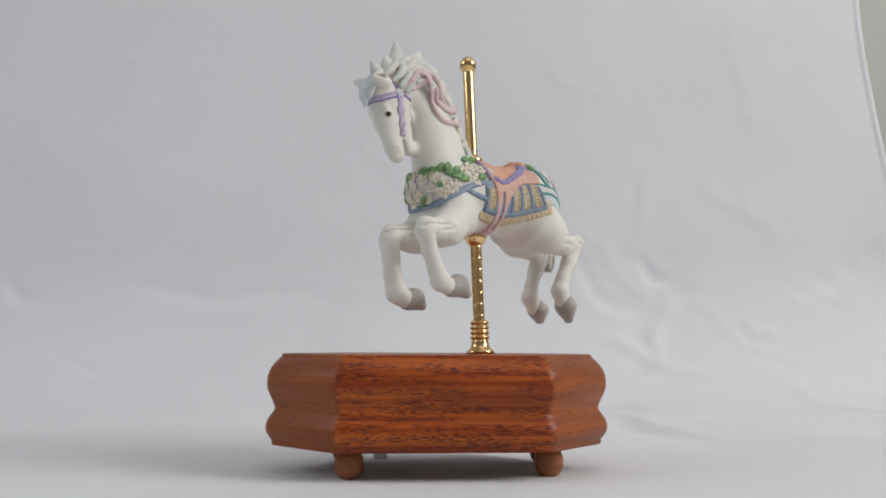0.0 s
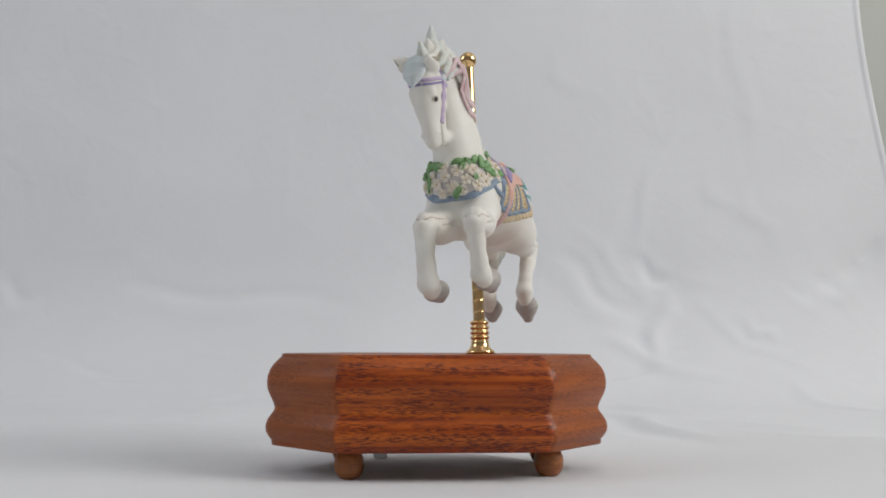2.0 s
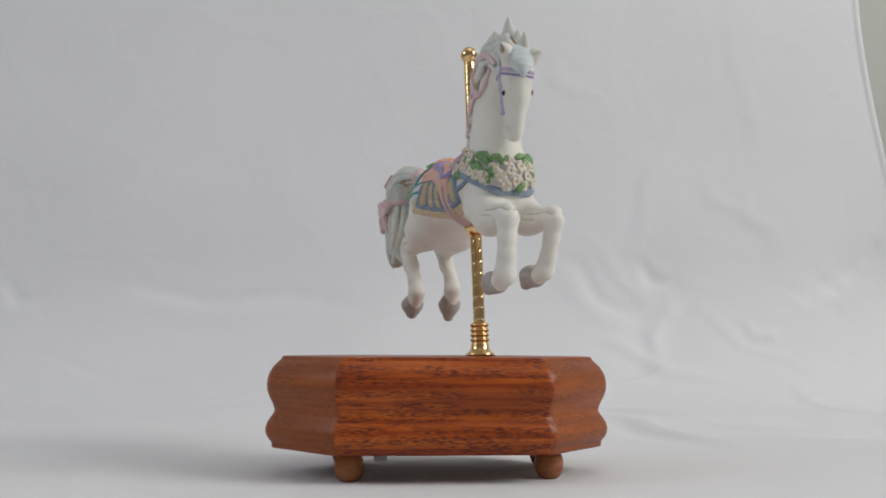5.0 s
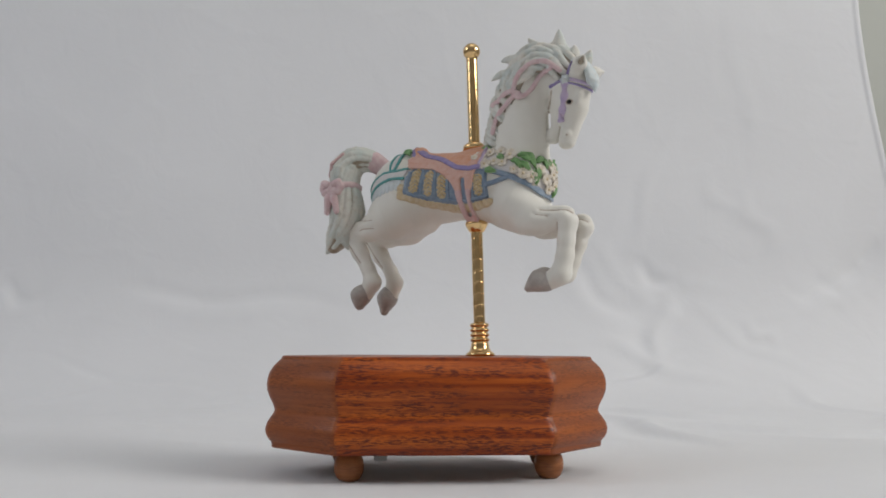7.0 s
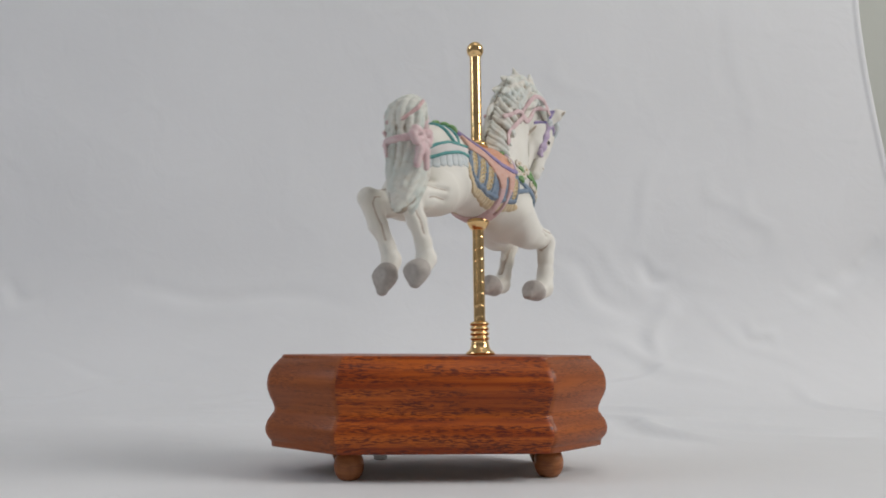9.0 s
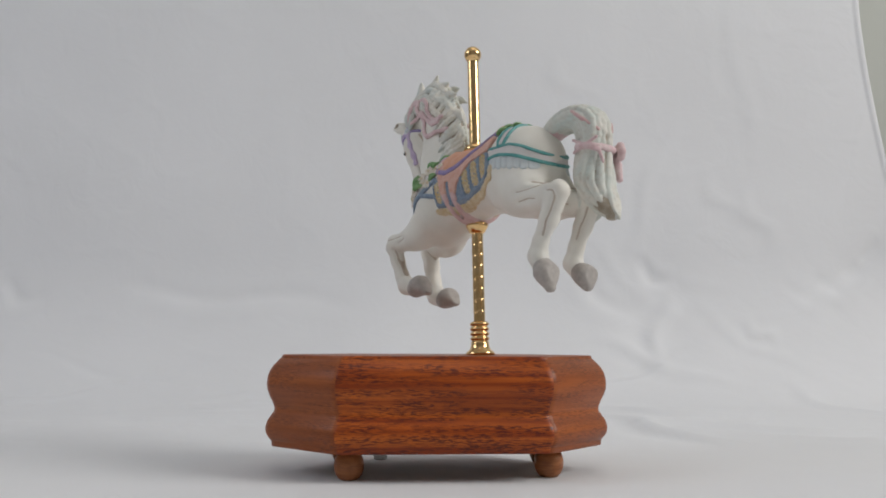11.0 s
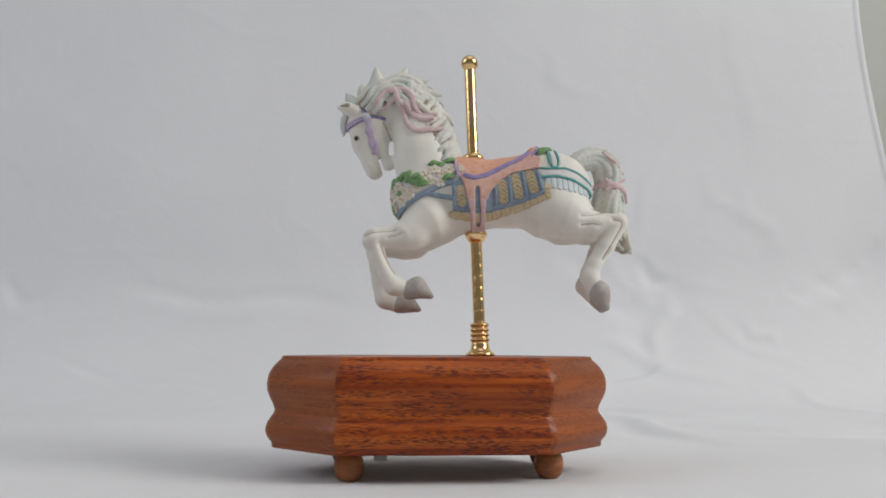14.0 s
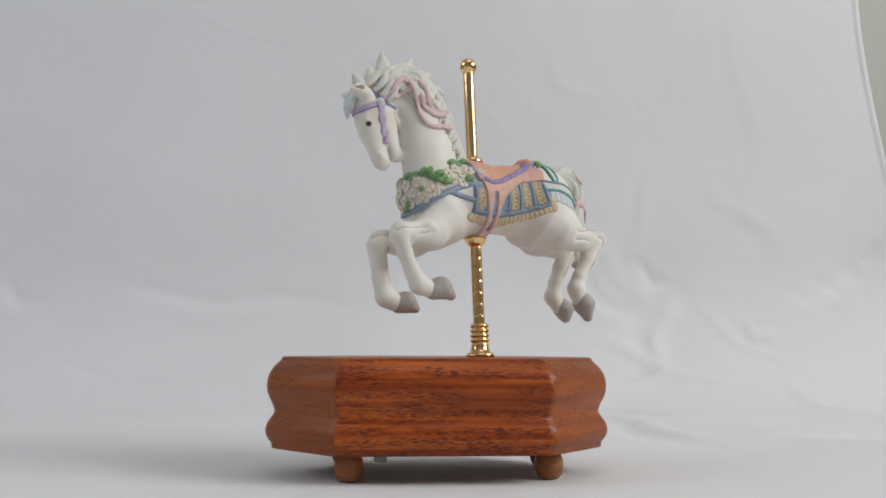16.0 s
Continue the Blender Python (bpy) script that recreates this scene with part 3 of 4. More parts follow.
f.cone((48.0, mid_y(48.0), 116.5), 3.6, (38, HL + 1.0, 117.0), 4.6, 1.5, 0.7)                       # throat
for z in (104.8, 105.8, 106.8, 107.8, 108.8, 109.8, 110.6):
    f.cone((44.3, -24, z), 1.15, (44.4, 14, z), 1.15, 0.5, cut=True)                         # the gap behind the jaw
# ears
f.chain([(63.5, HL + 4.0, 128.6), (68.0, HL + 4.8, 130.2), (72.4, HL + 5.6, 130.2)], [3.8, 3.1, 0.8], 1.6)
f.chain([(62.0, HL - 6.0, 128.6), (65.2, HL - 9.6, 131.2), (68.4, HL - 13.3, 133.2)], [4.0, 3.3, 0.8], 1.6)
f.cone((67.2, HL + 8.6, 130.9), 1.7, (71.0, HL + 7.4, 130.6), 0.6, 0.6, cut=True)
f.cone((66.4, HL - 12.2, 130.8), 1.7, (68.4, HL - 14.2, 132.6), 0.6, 0.6, cut=True)
f.cone((19, 0, 67), 12.0, (27, 0, 62.5), 11.0, 5)                                             # brisket
# fore legs: left, then right
f.cone((26, 9, 66), 11.0, (37, 12.5, 58.5), 7.2, 4.5)
f.cone((33, 11.5, 57.6), 7.2, (51.5, 14.6, 56.6), 4.8, 3.0)
f.cone((53.2, 14.6, 57.2), 4.7, (54.2, 14.6, 54.6), 4.7, 1.5)
f.chain([(53.2, 14.6, 55.6), (50.6, 14.6, 46.4), (46.8, 14.5, 37.6), (43.6, 14.2, 32.2)], [5.0, 3.9, 3.9, 4.6], 1.8)
f.cone((43.2, 14.2, 31.6), 4.7, (35.4, 14, 29.0), 3.9, 2.2)
f.cone((26, -8, 66), 11.0, (38, -9.5, 57.0), 7.6, 4.5)
f.cone((33, -9, 56.6), 7.6, (50.5, -10, 56.2), 5.8, 3.2)
f.cone((52.8, -10, 56.4), 5.0, (53.6, -10, 53.4), 4.9, 1.5)
f.chain([(53.0, -10, 54), (52.4, -10.2, 45), (51.4, -10.2, 37), (49.2, -10.2, 29.0)], [5.4, 4.3, 4.3, 5.1], 1.8)
f.cone((48.6, -10.2, 27.6), 4.9, (41.0, -10.2, 24.8), 4.5, 2.2)
# hind legs: left, then right
for s, hock, shin, low, ankle, heel in ((1, (-71.4, 62.2), (-65.2, 50.6), (-58.6, 41.0), (-56.2, 34.6), (-58.6, 28.4)),
                                        (-1, (-71.4, 61.0), (-64.6, 49.6), (-59.6, 40.0), (-57.3, 32.6), (-61.0, 27.4))):
    f.cone((-40.5, 7 * s, 71.6), 14.8, (-47, 9.5 * s, 67), 11.2, 7.5)
    f.cone((-47, 9.5 * s, 66.4), 10.8, (-59, 11.0 * s, 62.0), 6.8, 4.5)
    f.cone((-59, 11.0 * s, 62.2), 6.6, (hock[0], 11.5 * s, hock[1] + 0.4), 5.0, 2.6)
    f.chain([(p[0], y * s, p[1]) for p, y in ((hock, 11.5), (shin, 11.5), (low, 11.3), (ankle, 11.0))], [5.3, 4.5, 3.7, 4.5], 1.8)
    f.cone((ankle[0], 11.0 * s, ankle[1]), 4.6, (heel[0], 11.0 * s, heel[1]), 4.2, 2)
# sinew hollows, carved along lines in side view
SINEWS = [([(57.0, 56.6), (54.5, 58.2), (48, 58.6), (41, 59.4)], 0.35), ([(45.5, 55.8), (38.5, 57.4)], 0.35), ([(49.6, 52.6), (47.8, 47.2), (45.2, 41.8), (42.6, 37.6)], 0.4),
          ([(-58, 69.2), (-63, 67.8), (-70, 67.0)], 0.4), ([(-52, 64.6), (-58, 65.2), (-63.5, 66.6)], 0.35), ([(-52, 60.4), (-58.0, 61.0), (-61.5, 60.2)], 0.4),
          ([(-68.5, 63.0), (-72.6, 62.2), (-73.0, 59.6), (-68.6, 52.4), (-62.6, 43.2)], 0.45)]


def carve():
    for s in (1, -1):
        for pts, w in SINEWS:
            p = [(a, b - (-0.6 if s < 0 and a > 0 else 0)) for a, b in pts]
            lo, hi = np.array(p).min(0) - 3, np.array(p).max(0) + 3
            sl, x, y, z = flesh.window((lo[0], -27 if s < 0 else 0, lo[1]), (hi[0], 0 if s < 0 else 25, hi[1]))
            x2, z2 = x[:, 0, :], z[0, :, :]
            d = None
            for (ax, az), (bx, bz) in zip(p, p[1:]):
                dx, dz = bx - ax, bz - az
                t = np.clip(((x2 - ax) * dx + (z2 - az) * dz) / (dx * dx + dz * dz), 0, 1)
                q = np.hypot(x2 - ax - dx * t, z2 - az - dz * t)
                d = q if d is None else np.minimum(d, q)
            flesh.v[sl] += (0.8 * np.exp(-(d / (w + 0.8)) ** 2))[:, None, :].astype(np.float32)


carve()
EARS = (((67.0, HL + 6.7, 130.8), (70.8, HL + 6.4, 130.6)), ((65.9, HL - 10.9, 131.0), (67.9, HL - 13.1, 132.6)))
body = flesh.mesh("body", M_BODY, horse, "matt white bisque body, neck, head and legs")


def build_ears():
    for a, b in EARS:
        g = Solid([min(p, q) - 5 for p, q in zip(a, b)], [max(p, q) + 5 for p, q in zip(a, b)], 0.35)
        g.cone(a, 1.6, b, 0.5, 0.5)
        g.mesh("inner_ear", M_UNDER, horse, "brown-washed hollow of the ear")


build_ears()


def hoof(s):
    """One hoof: a blunt wedge whose sole faces back, given by heel, toe and top."""
    top, mid, toe, y, r = s
    g = Solid((min(top[0], toe[0]) - 12, y - 10, min(top[1], toe[1]) - 12), (max(top[0], toe[0]) + 12, y + 10, max(top[1], toe[1]) + 12), 0.4)
    g.cone((top[0], y, top[1]), r, (mid[0], y, mid[1]), r + 0.4, 2, 1.1)
    g.cone((mid[0], y, mid[1]), r + 0.3, (toe[0], y, toe[1]), 2.4, 3, 1.25)
    return g


def build_hooves():
    for top, mid, toe, y, sole, normal in (
            ((35.4, 29.2), (31.4, 30.6), (25.4, 27.0), 14.0, (26.1, 31.2), (-0.86, 0.51)),
            ((41.6, 24.9), (37.6, 25.9), (32.0, 23.0), -10.2, (32.8, 27.0), (-0.86, 0.51)),
            ((-59.6, 28.8), (-61.2, 26.0), (-63.2, 19.2), 11.0, (-65.6, 25.0), (-1.0, 0.04)),
            ((-62.4, 27.6), (-64.6, 25.8), (-65.8, 20.6), -11.0, (-68.9, 26.0), (-0.99, -0.10))):
        g = hoof((top, mid, toe, y, 4.55))
        hi = g.lo + np.array(g.n) * g.step
        g.cut_plane((sole[0], y, sole[1]), (normal[0], 0, normal[1]), g.lo, hi)
        g.mesh("hoof", M_HOOF, horse, "grey hoof")


build_hooves()


def bez(p, n):
    """A smooth line through the points (Catmull-Rom)."""
    p = [np.array(q, float) for q in p]
    q = [2 * p[0] - p[1]] + p + [2 * p[-1] - p[-2]]
    out = []
    for i in range(n):
        t = i / (n - 1) * (len(p) - 1)
        k = min(int(t), len(p) - 2)
        t -= k
        a, b, c, d = q[k:k + 4]
        out.append(0.5 * (2 * b + (c - a) * t + (2 * a - 5 * b + 4 * c - d) * t ** 2 + (3 * b - a - 3 * c + d) * t ** 3))
    return out


def build_tail():
    """A solid umber core with thick pale strands laid along it; it shows dark between them."""
    rnd = random.Random(4)
    t = Solid((-104, -38, 40), (-44, 4, 116), 0.45)
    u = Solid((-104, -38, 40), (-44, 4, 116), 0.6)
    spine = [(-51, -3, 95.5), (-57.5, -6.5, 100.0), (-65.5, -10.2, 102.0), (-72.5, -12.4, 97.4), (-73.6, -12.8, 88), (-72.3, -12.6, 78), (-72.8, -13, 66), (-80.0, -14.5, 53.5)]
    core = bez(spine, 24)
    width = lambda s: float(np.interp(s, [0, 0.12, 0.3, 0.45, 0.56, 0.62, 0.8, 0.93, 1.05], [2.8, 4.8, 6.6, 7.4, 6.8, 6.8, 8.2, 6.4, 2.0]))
    # The core's umber colour darkens the gaps between the strands.
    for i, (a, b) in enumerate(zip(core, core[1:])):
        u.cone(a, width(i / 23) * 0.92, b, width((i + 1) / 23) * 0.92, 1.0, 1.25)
    n = 14
    for i in range(n):
        a0 = 2 * math.pi * i / n
        for s0, s1 in ((0.0, 0.56 + 0.05 * rnd.random()), (0.54, rnd.uniform(0.93, 1.08))):
            pts, rad = [], []
            for j in range(13):
                s = s0 + (s1 - s0) * j / 12
                k = min(max(s, 0), 0.999) * 23
                c = core[int(k)] * (1 - k % 1) + core[min(int(k) + 1, 23)] * (k % 1)
                w = width(s) * (0.86 + 0.04 * math.sin(i * 2.1))
                a = a0 + 0.5 * math.sin(4 * s) + 0.12 * math.sin(9 * s + i)
                tang = core[min(int(k) + 1, 23)] - core[max(int(k) - 1, 0)]
                tang /= np.linalg.norm(tang)
                side = np.array((0, 1.0, 0))
                out = np.cross(tang, side)
                out /= max(np.linalg.norm(out), 1e-3)
                p = c + out * math.cos(a) * w + side * math.sin(a) * w * 1.3
                if s > 1.0:
                    p = p + np.array((-3.5, 0, -2.5)) * (s - 1.0) / 0.08
                pts.append(p)
                rad.append(width(s) * 0.25 * (0.55 if j == 0 else 0.4 if j == 12 else 1.0) + 0.14)
            t.chain(pts, rad, 0.5)
    for tip in ([(-73, -16, 64), (-71.5, -15, 57), (-70.6, -13.5, 51.5)], [(-69, -10, 64), (-67.5, -10, 58), (-66.8, -10, 53)], [(-76.5, -16, 62), (-80, -15.5, 55), (-84.0, -15, 50.4)]):
        t.chain(bez(tip, 7), [4.6, 4.3, 3.9, 3.3, 2.5, 1.6, 0.7], 0.8)
    u.mesh("tail_core", M_UNDER, horse, "umber core that darkens the gaps between the tail's strands")
    t.mesh("tail", M_TAIL, horse, "arched pale sage tail with carved strands", smooth=1)


build_tail()
CREST = [(63, 134), (56, 142), (46, 146), (36, 146.5), (27, 141), (19.4, 131.5), (14.6, 120), (10.8, 109), (8.0, 100.5)]


def build_mane():
    rnd = random.Random(9)
    m = Solid((2, -22, 90), (82, 14, 160), 0.45)
    line = bez([(a, 0, b) for a, b in CREST], 60)

    def on(s, depth, side):
        s = min(max(s, 0), 1) * 58.99
        k = int(s)
        c = line[k] * (1 - s % 1) + line[k + 1] * (s % 1)
        tg = line[min(k + 2, 59)] - line[max(k - 1, 0)]
        tg /= np.linalg.norm(tg)
        inward = np.array((tg[2], 0, -tg[0]))
        if inward @ (np.array((38, 0, 122)) - c) < 0:
            inward = -inward
        mid = np.interp(s, [0, 20, 40, 59], [HL, HL, -3.5, -0.5])
        lat = np.interp(depth, [-3, 0, 3, 7, 12, 18], [0.4, 2.2, 5.0, 7.4, 8.8, 9.6]) * np.interp(s, [0, 25, 45, 59], [0.95, 1.0, 1.05, 1.25])
        return c + inward * depth + np.array((0, mid + side * lat, 0))
    # Umber core beneath the locks; its colour makes their grooves dark.
    u = Solid((2, -22, 90), (82, 14, 160), 0.6)
    for i in range(26):
        a = i / 26
        for d in (0.6, 3.0, 5.6, 8.2, 10.8, 13.4):
            if d > 11 and (a < 0.2 or a > 0.75) or d > 8 and a > 0.85:
                continue
            for side in (1, -1):
                p, q = on(a, d, side), on(a + 1 / 26, d, side)
                p[1], q[1] = p[1] - side * 1.5, q[1] - side * 1.5
                u.cone(p, 1.7, q, 1.7, 1.0)
    for side in (1, -1):
        for row, depth in enumerate((-0.6, 3.0, 6.6, 10.2, 13.2)):
            s = -0.03 + 0.03 * (row % 2)
            while s < (0.52 if row < 3 else 0.46 if row < 4 else 0.40):
                if row == 4 and s < 0.2:
                    s += 0.12
                    continue
                run = rnd.uniform(0.20, 0.30)
                drift = rnd.uniform(-5.0, -1.2)
                pts, rad = [], []
                for j in range(11):
                    q = j / 10
                    d = depth + 1.2 + drift * q * q + 1.5 * math.sin(13 * (s + run * q) + 0.4 * row)
                    lift = 0.6 * math.sin(math.pi * q)
                    p = on(s + run * q, max(d, -2.6), side)
                    p[1] += side * lift
                    pts.append(p)
                    rad.append(1.75 * max(0.0, math.sin(math.pi * (0.15 + 0.85 * q))) ** 0.75 + 0.2)
                m.chain(pts, rad, 0.15)
                s += run * 0.55
        for i in range(20):
            s = 0.40 + 0.03 * i
            reach = rnd.uniform(10, 16) * (1.0 if s < 0.75 else 0.8)
            fall = rnd.uniform(0.07, 0.13)
            pts = [on(s + fall * q ** 0.8, -1.0 + reach * q - 2.2 * math.sin(math.pi * q) * (i % 3 - 1) * 0.5, side) + np.array((0, side * (0.9 * math.sin(math.pi * q) - 0.5 * (i % 2)), 0)) for q in np.linspace(0, 1, 9)]
            m.chain(pts, [1.3, 1.6, 1.75, 1.75, 1.6, 1.4, 1.1, 0.7, 0.25], 0.15, 0.9)
    # locks that stand free of the crest
    for pts, r in (([(50, 0, 140), (51.6, 0, 147), (52.0, 0, 153.4)], 4.8), ([(55, 0.8, 140), (53.6, 1.0, 145), (52.8, 0.6, 149)], 3.0),
                   ([(44, 0, 141), (39, 0.5, 147.4), (35.2, 0.8, 152.6)], 4.2), ([(36, 1, 141), (30, 1.5, 144.2), (23.8, 2, 144.6)], 4.0),
                   ([(30, 2, 136), (23, 3, 137.4), (16.4, 3, 135.6)], 3.8), ([(32, -2, 140), (26, -3, 142.5), (21, -3.5, 141.6)], 3.2),
                   ([(27, -2, 134), (20.5, -3, 135.2), (15.5, -4, 132)], 3.0), ([(45, -2, 142), (41.5, -2.5, 146.5), (39.4, -2.5, 149.0)], 3.0),
                   ([(58, 0.5, 136), (59.2, 1, 140.5), (59.6, 0.5, 143.6)], 3.8), ([(63, 0, 132), (66.2, 0, 136), (68.2, -0.5, 139.0)], 3.6),
                   ([(20, 3, 126), (14, 3, 124), (10.6, 3, 118.5)], 3.0), ([(16, 4, 117), (11.5, 4, 113), (8.6, 4, 107.5)], 2.8)):
        p = [(a, b + HL, c + 1.2 * k / 7) for k, (a, b, c) in enumerate(bez(pts, 8))]
        m.chain(p, [1.15 * r * (1 - 0.86 * (j / 7) ** 1.2) for j in range(8)], 0.7, 0.75)
    u.mesh("mane_core", M_UNDER, horse, "umber core that darkens the gaps between the mane's locks")
    m.mesh("mane", M_MANE, horse, "swept pale sage mane with carved locks", smooth=1)
    q = Solid((54, -20, 112), (80, 10, 142), 0.4)
    for i in range(13):
        w = (i - 6) / 6
        q.chain(bez([(60, HL - 1 + 3.0 * w, 135), (66, HL - 2 + 4.2 * w, 132.5 - abs(w)), (70.4 - 1.4 * w * w + 0.6 * w, HL - 3.2 + 4.2 * w, 124.5), (70.2 - 2 * w * w + 0.6 * w, HL - 3.4 + 2.6 * w, 117.0 + 4 * abs(w))], 9),
                [1.6, 1.7, 1.7, 1.7, 1.6, 1.5, 1.3, 1.0, 0.4], 0.6)
    q.mesh("forelock", M_FORELOCK, horse, "pale blue forelock", smooth=1)
    return m


mane = build_mane()


# ---- painted tack, laid on the body ----
def to_line(x, z, pts):
    """How far (x, z) lies from a line through the points, and where along it."""
    best, along, run = None, None, 0.0
    for (ax, az), (bx, bz) in zip(pts, pts[1:]):
        dx, dz = bx - ax, bz - az
        L = math.hypot(dx, dz)
        h = np.clip(((x - ax) * dx + (z - az) * dz) / (L * L), 0, 1)
        d = np.hypot(x - ax - dx * h, z - az - dz * h)
        if best is None:
            best, along = d, run + h * L
        else:
            along = np.where(d < best, run + h * L, along)
            best = np.minimum(best, d)
        run += L
    return best, along


def in_shape(x, z, pts):
    """Signed distance to a closed outline, negative inside."""
    d, _ = to_line(x, z, list(pts) + [pts[0]])
    inside = np.zeros(d.shape, bool)
    for (ax, az), (bx, bz) in zip(pts, list(pts[1:]) + [pts[0]]):
        if az == bz:
            continue
        crossing = ((az > z) != (bz > z)) & (x < (bx - ax) * (z - az) / (bz - az) + ax)
        inside ^= np.broadcast_to(crossing, d.shape)
    return np.where(inside, -d, d)


def smax(a, b, k):
    h = np.clip(0.5 - 0.5 * (a - b) / k, 0, 1)
    return a * (1 - h) + b * h + k * h * (1 - h)


def laid(name, mask, thick, side, lo, hi, material, label="", round_=0.7, parent=None, deep=1.1, mid=0.0):
    """A piece laid on the body: mask(x, z) bounds it in side view, thick may vary with (x, z)."""
    sl, x, y, z = flesh.window((lo[0], -27, lo[1]), (hi[0], 25, hi[1]))
    b = flesh.v[sl]
    x2, z2 = x[:, 0, :], z[0, :, :]
    m = mask(x2, z2)[:, None, :]
    t = thick(x2, z2)[:, None, :] if callable(thick) else thick
    v = smax(b - t, m + 0 * b, round_)
    v = np.maximum(v, -(b + deep))
    if side:
        v = np.maximum(v, -side * (y - mid))
    v[[0, -1]] = 5
    v[:, :, [0, -1]] = 5
    return flesh.mesh(name, material, parent or horse, label, v.astype(np.float32), np.array([x[0, 0, 0], y[0, 0, 0], z[0, 0, 0]]), smooth=1)


def strap(name, pts, w, thick, side, material, label="", parent=None, mid=0.0):
    a = np.array(pts)
    return laid(name, lambda x, z: to_line(x, z, pts)[0] - w, thick, side, a.min(0) - w - 2, a.max(0) + w + 2, material, label, parent=parent, mid=mid)


def shape(name, pts, thick, side, material, label="", parent=None, grow=0.0):
    a = np.array(pts)
    return laid(name, lambda x, z: in_shape(x, z, pts) - grow, thick, side, a.min(0) - 2.5, a.max(0) + 2.5, material, label, parent=parent)


def moved(pts, df, dz=0.0):
    return [(a + df, b + dz) for a, b in pts]


def build_tack(s):
    """Blanket, flap, girth, collar and crupper on one side (1 left, -1 right)."""
    df = 0.0 if s > 0 else 1.6
    cloth_edge = moved([(13, 84), (12.6, 69), (3, 67.8), (-7, 68.5), (-23, 72), (-34.5, 76), (-33.5, 86), (-28, 91.5), (-13, 91), (0, 90)], df if s < 0 else 0)
    blanket = shape("saddle_blanket", cloth_edge, 0.8, s, M_BLUE, "slate blue saddle blanket")
    hem = moved([(13.2, 67.8), (2, 66.2), (-7, 66.8), (-15, 69.0), (-23, 70.8), (-30, 73.4), (-35.5, 75.2), (-35.4, 80)], df)
    laid("blanket_fringe", lambda x, z: to_line(x, z, hem)[0] - 1.7 - 0.4 * np.abs(np.sin(to_line(x, z, hem)[1] * 0.6)),
         lambda x, z: 0.75 + 0.22 * np.sin(to_line(x, z, hem)[1] * 2.7), s, (-41, 61), (19, 83), M_FRINGE, "cream scalloped fringe")
    # ridges between the woven panels
    for a, b in (((-9.0, 82), (-9.9, 71.5)), ((-16.2, 86.5), (-17.2, 73.0)), ((-23.3, 89.0), (-25.2, 75.0)), ((-31.0, 88), (-33.0, 78.0)), ((5.2, 81), (4.8, 70.6)), ((11.6, 81), (11.2, 70.8))):
        strap("blanket_ridge", moved([a, b], df), 0.85, 1.5, s, M_BLUE, parent=blanket)
    strap("blanket_ridge", moved([(11.5, 70.4), (3, 69.4), (-7, 70.2), (-10, 71.2), (-13.5, 70.9), (-17, 72.8), (-20.8, 72.8), (-24.6, 75), (-28.6, 75), (-33, 77.6)], df), 1.0, 1.5, s, M_BLUE, parent=blanket)
    for a, b in (((-12.5, 82.6), (-13.4, 74.4)), ((-19.6, 85.4), (-21.0, 76.4)), ((-26.8, 87.2), (-28.8, 78.6)), ((8.5, 79.4), (8.0, 73.2))):
        p = moved([a, b], df)
        fx = (p[0][0] + p[1][0]) / 2
        laid("woven_panel", lambda x, z: to_line(x, z, p)[0] - 2.6, lambda x, z: 1.1 + 0.55 * np.sin((z + 0.9 * np.abs(x - fx)) * 3.0), s,
             (min(a[0], b[0]) + df - 5, b[1] - 5), (max(a[0], b[0]) + df + 5, a[1] + 5), M_STRAW, "straw herringbone panel", 0.5, blanket)
    flap = moved([(10.5, 98), (9.4, 89), (6.6, 81.7), (5.2, 74), (-4.6, 74), (-6.6, 78.5), (-11.0, 83.3), (-17.0, 87.8), (-24, 89.5), (-32, 90.2), (-33.5, 96), (-29, 100), (-20, 95.5), (-5, 88), (3, 88)], df)
    sl = moved([(0.1, 79.8), (-0.2, 63.5)], df)
    fl = laid("saddle_flap", lambda x, z: np.maximum(in_shape(x, z, flap), 1.15 - to_line(x, z, sl)[0]), 1.8, s, (-37, 68), (17, 102), M_FLAP, "pale peach leather saddle flap")
    strap("flap_edge", moved([(9.3, 95), (8.4, 89), (5.8, 81.4), (4.2, 74)], df), 0.6, 2.0, s, M_FLAP, parent=fl)
    strap("flap_edge", moved([(-31, 91), (-17.4, 88.6), (-11.2, 84.2), (-6.2, 79), (-4.0, 74)], df), 0.6, 2.0, s, M_FLAP, parent=fl)
    girth = moved([(5.2, 75), (3.8, 68), (3.0, 61), (2.4, 56), (-4.0, 56), (-4.0, 62), (-3.9, 68), (-4.6, 75)], df * 0.6)
    laid("girth", lambda x, z: np.maximum(in_shape(x, z, girth), 1.25 - to_line(x, z, sl)[0]), 1.95, s, (-9, 52), (10, 78), M_GIRTH, "dusty pink double girth")
    trim = [(-31.5, 104), (-22.5, 96.6), (-14.5, 92.4), (-5, 87.3), (1.5, 85.6), (6, 87)] if s > 0 else [(-31, 104), (-22.2, 97.4), (-12.1, 93.6), (-2.1, 87.0), (5.5, 85.0), (10.5, 85.6)]
    strap("saddle_trim", trim, 1.35, 2.5, s, M_PURPLE, "rounded violet saddle trim")
    strap("pommel_trim", moved([(10.6, 97), (10.2, 91), (9.0, 87)], df), 0.7, 2.3, s, M_LILAC, "lilac pommel trim")
    # collar
    strap("breast_collar", [(46, 69.2), (40.8, 69.6), (36, 73.8), (27.2, 78.6), (20, 81.8), (12.6, 84.4)], 1.45, 1.25, s, M_BLUE, "slate blue breast collar")
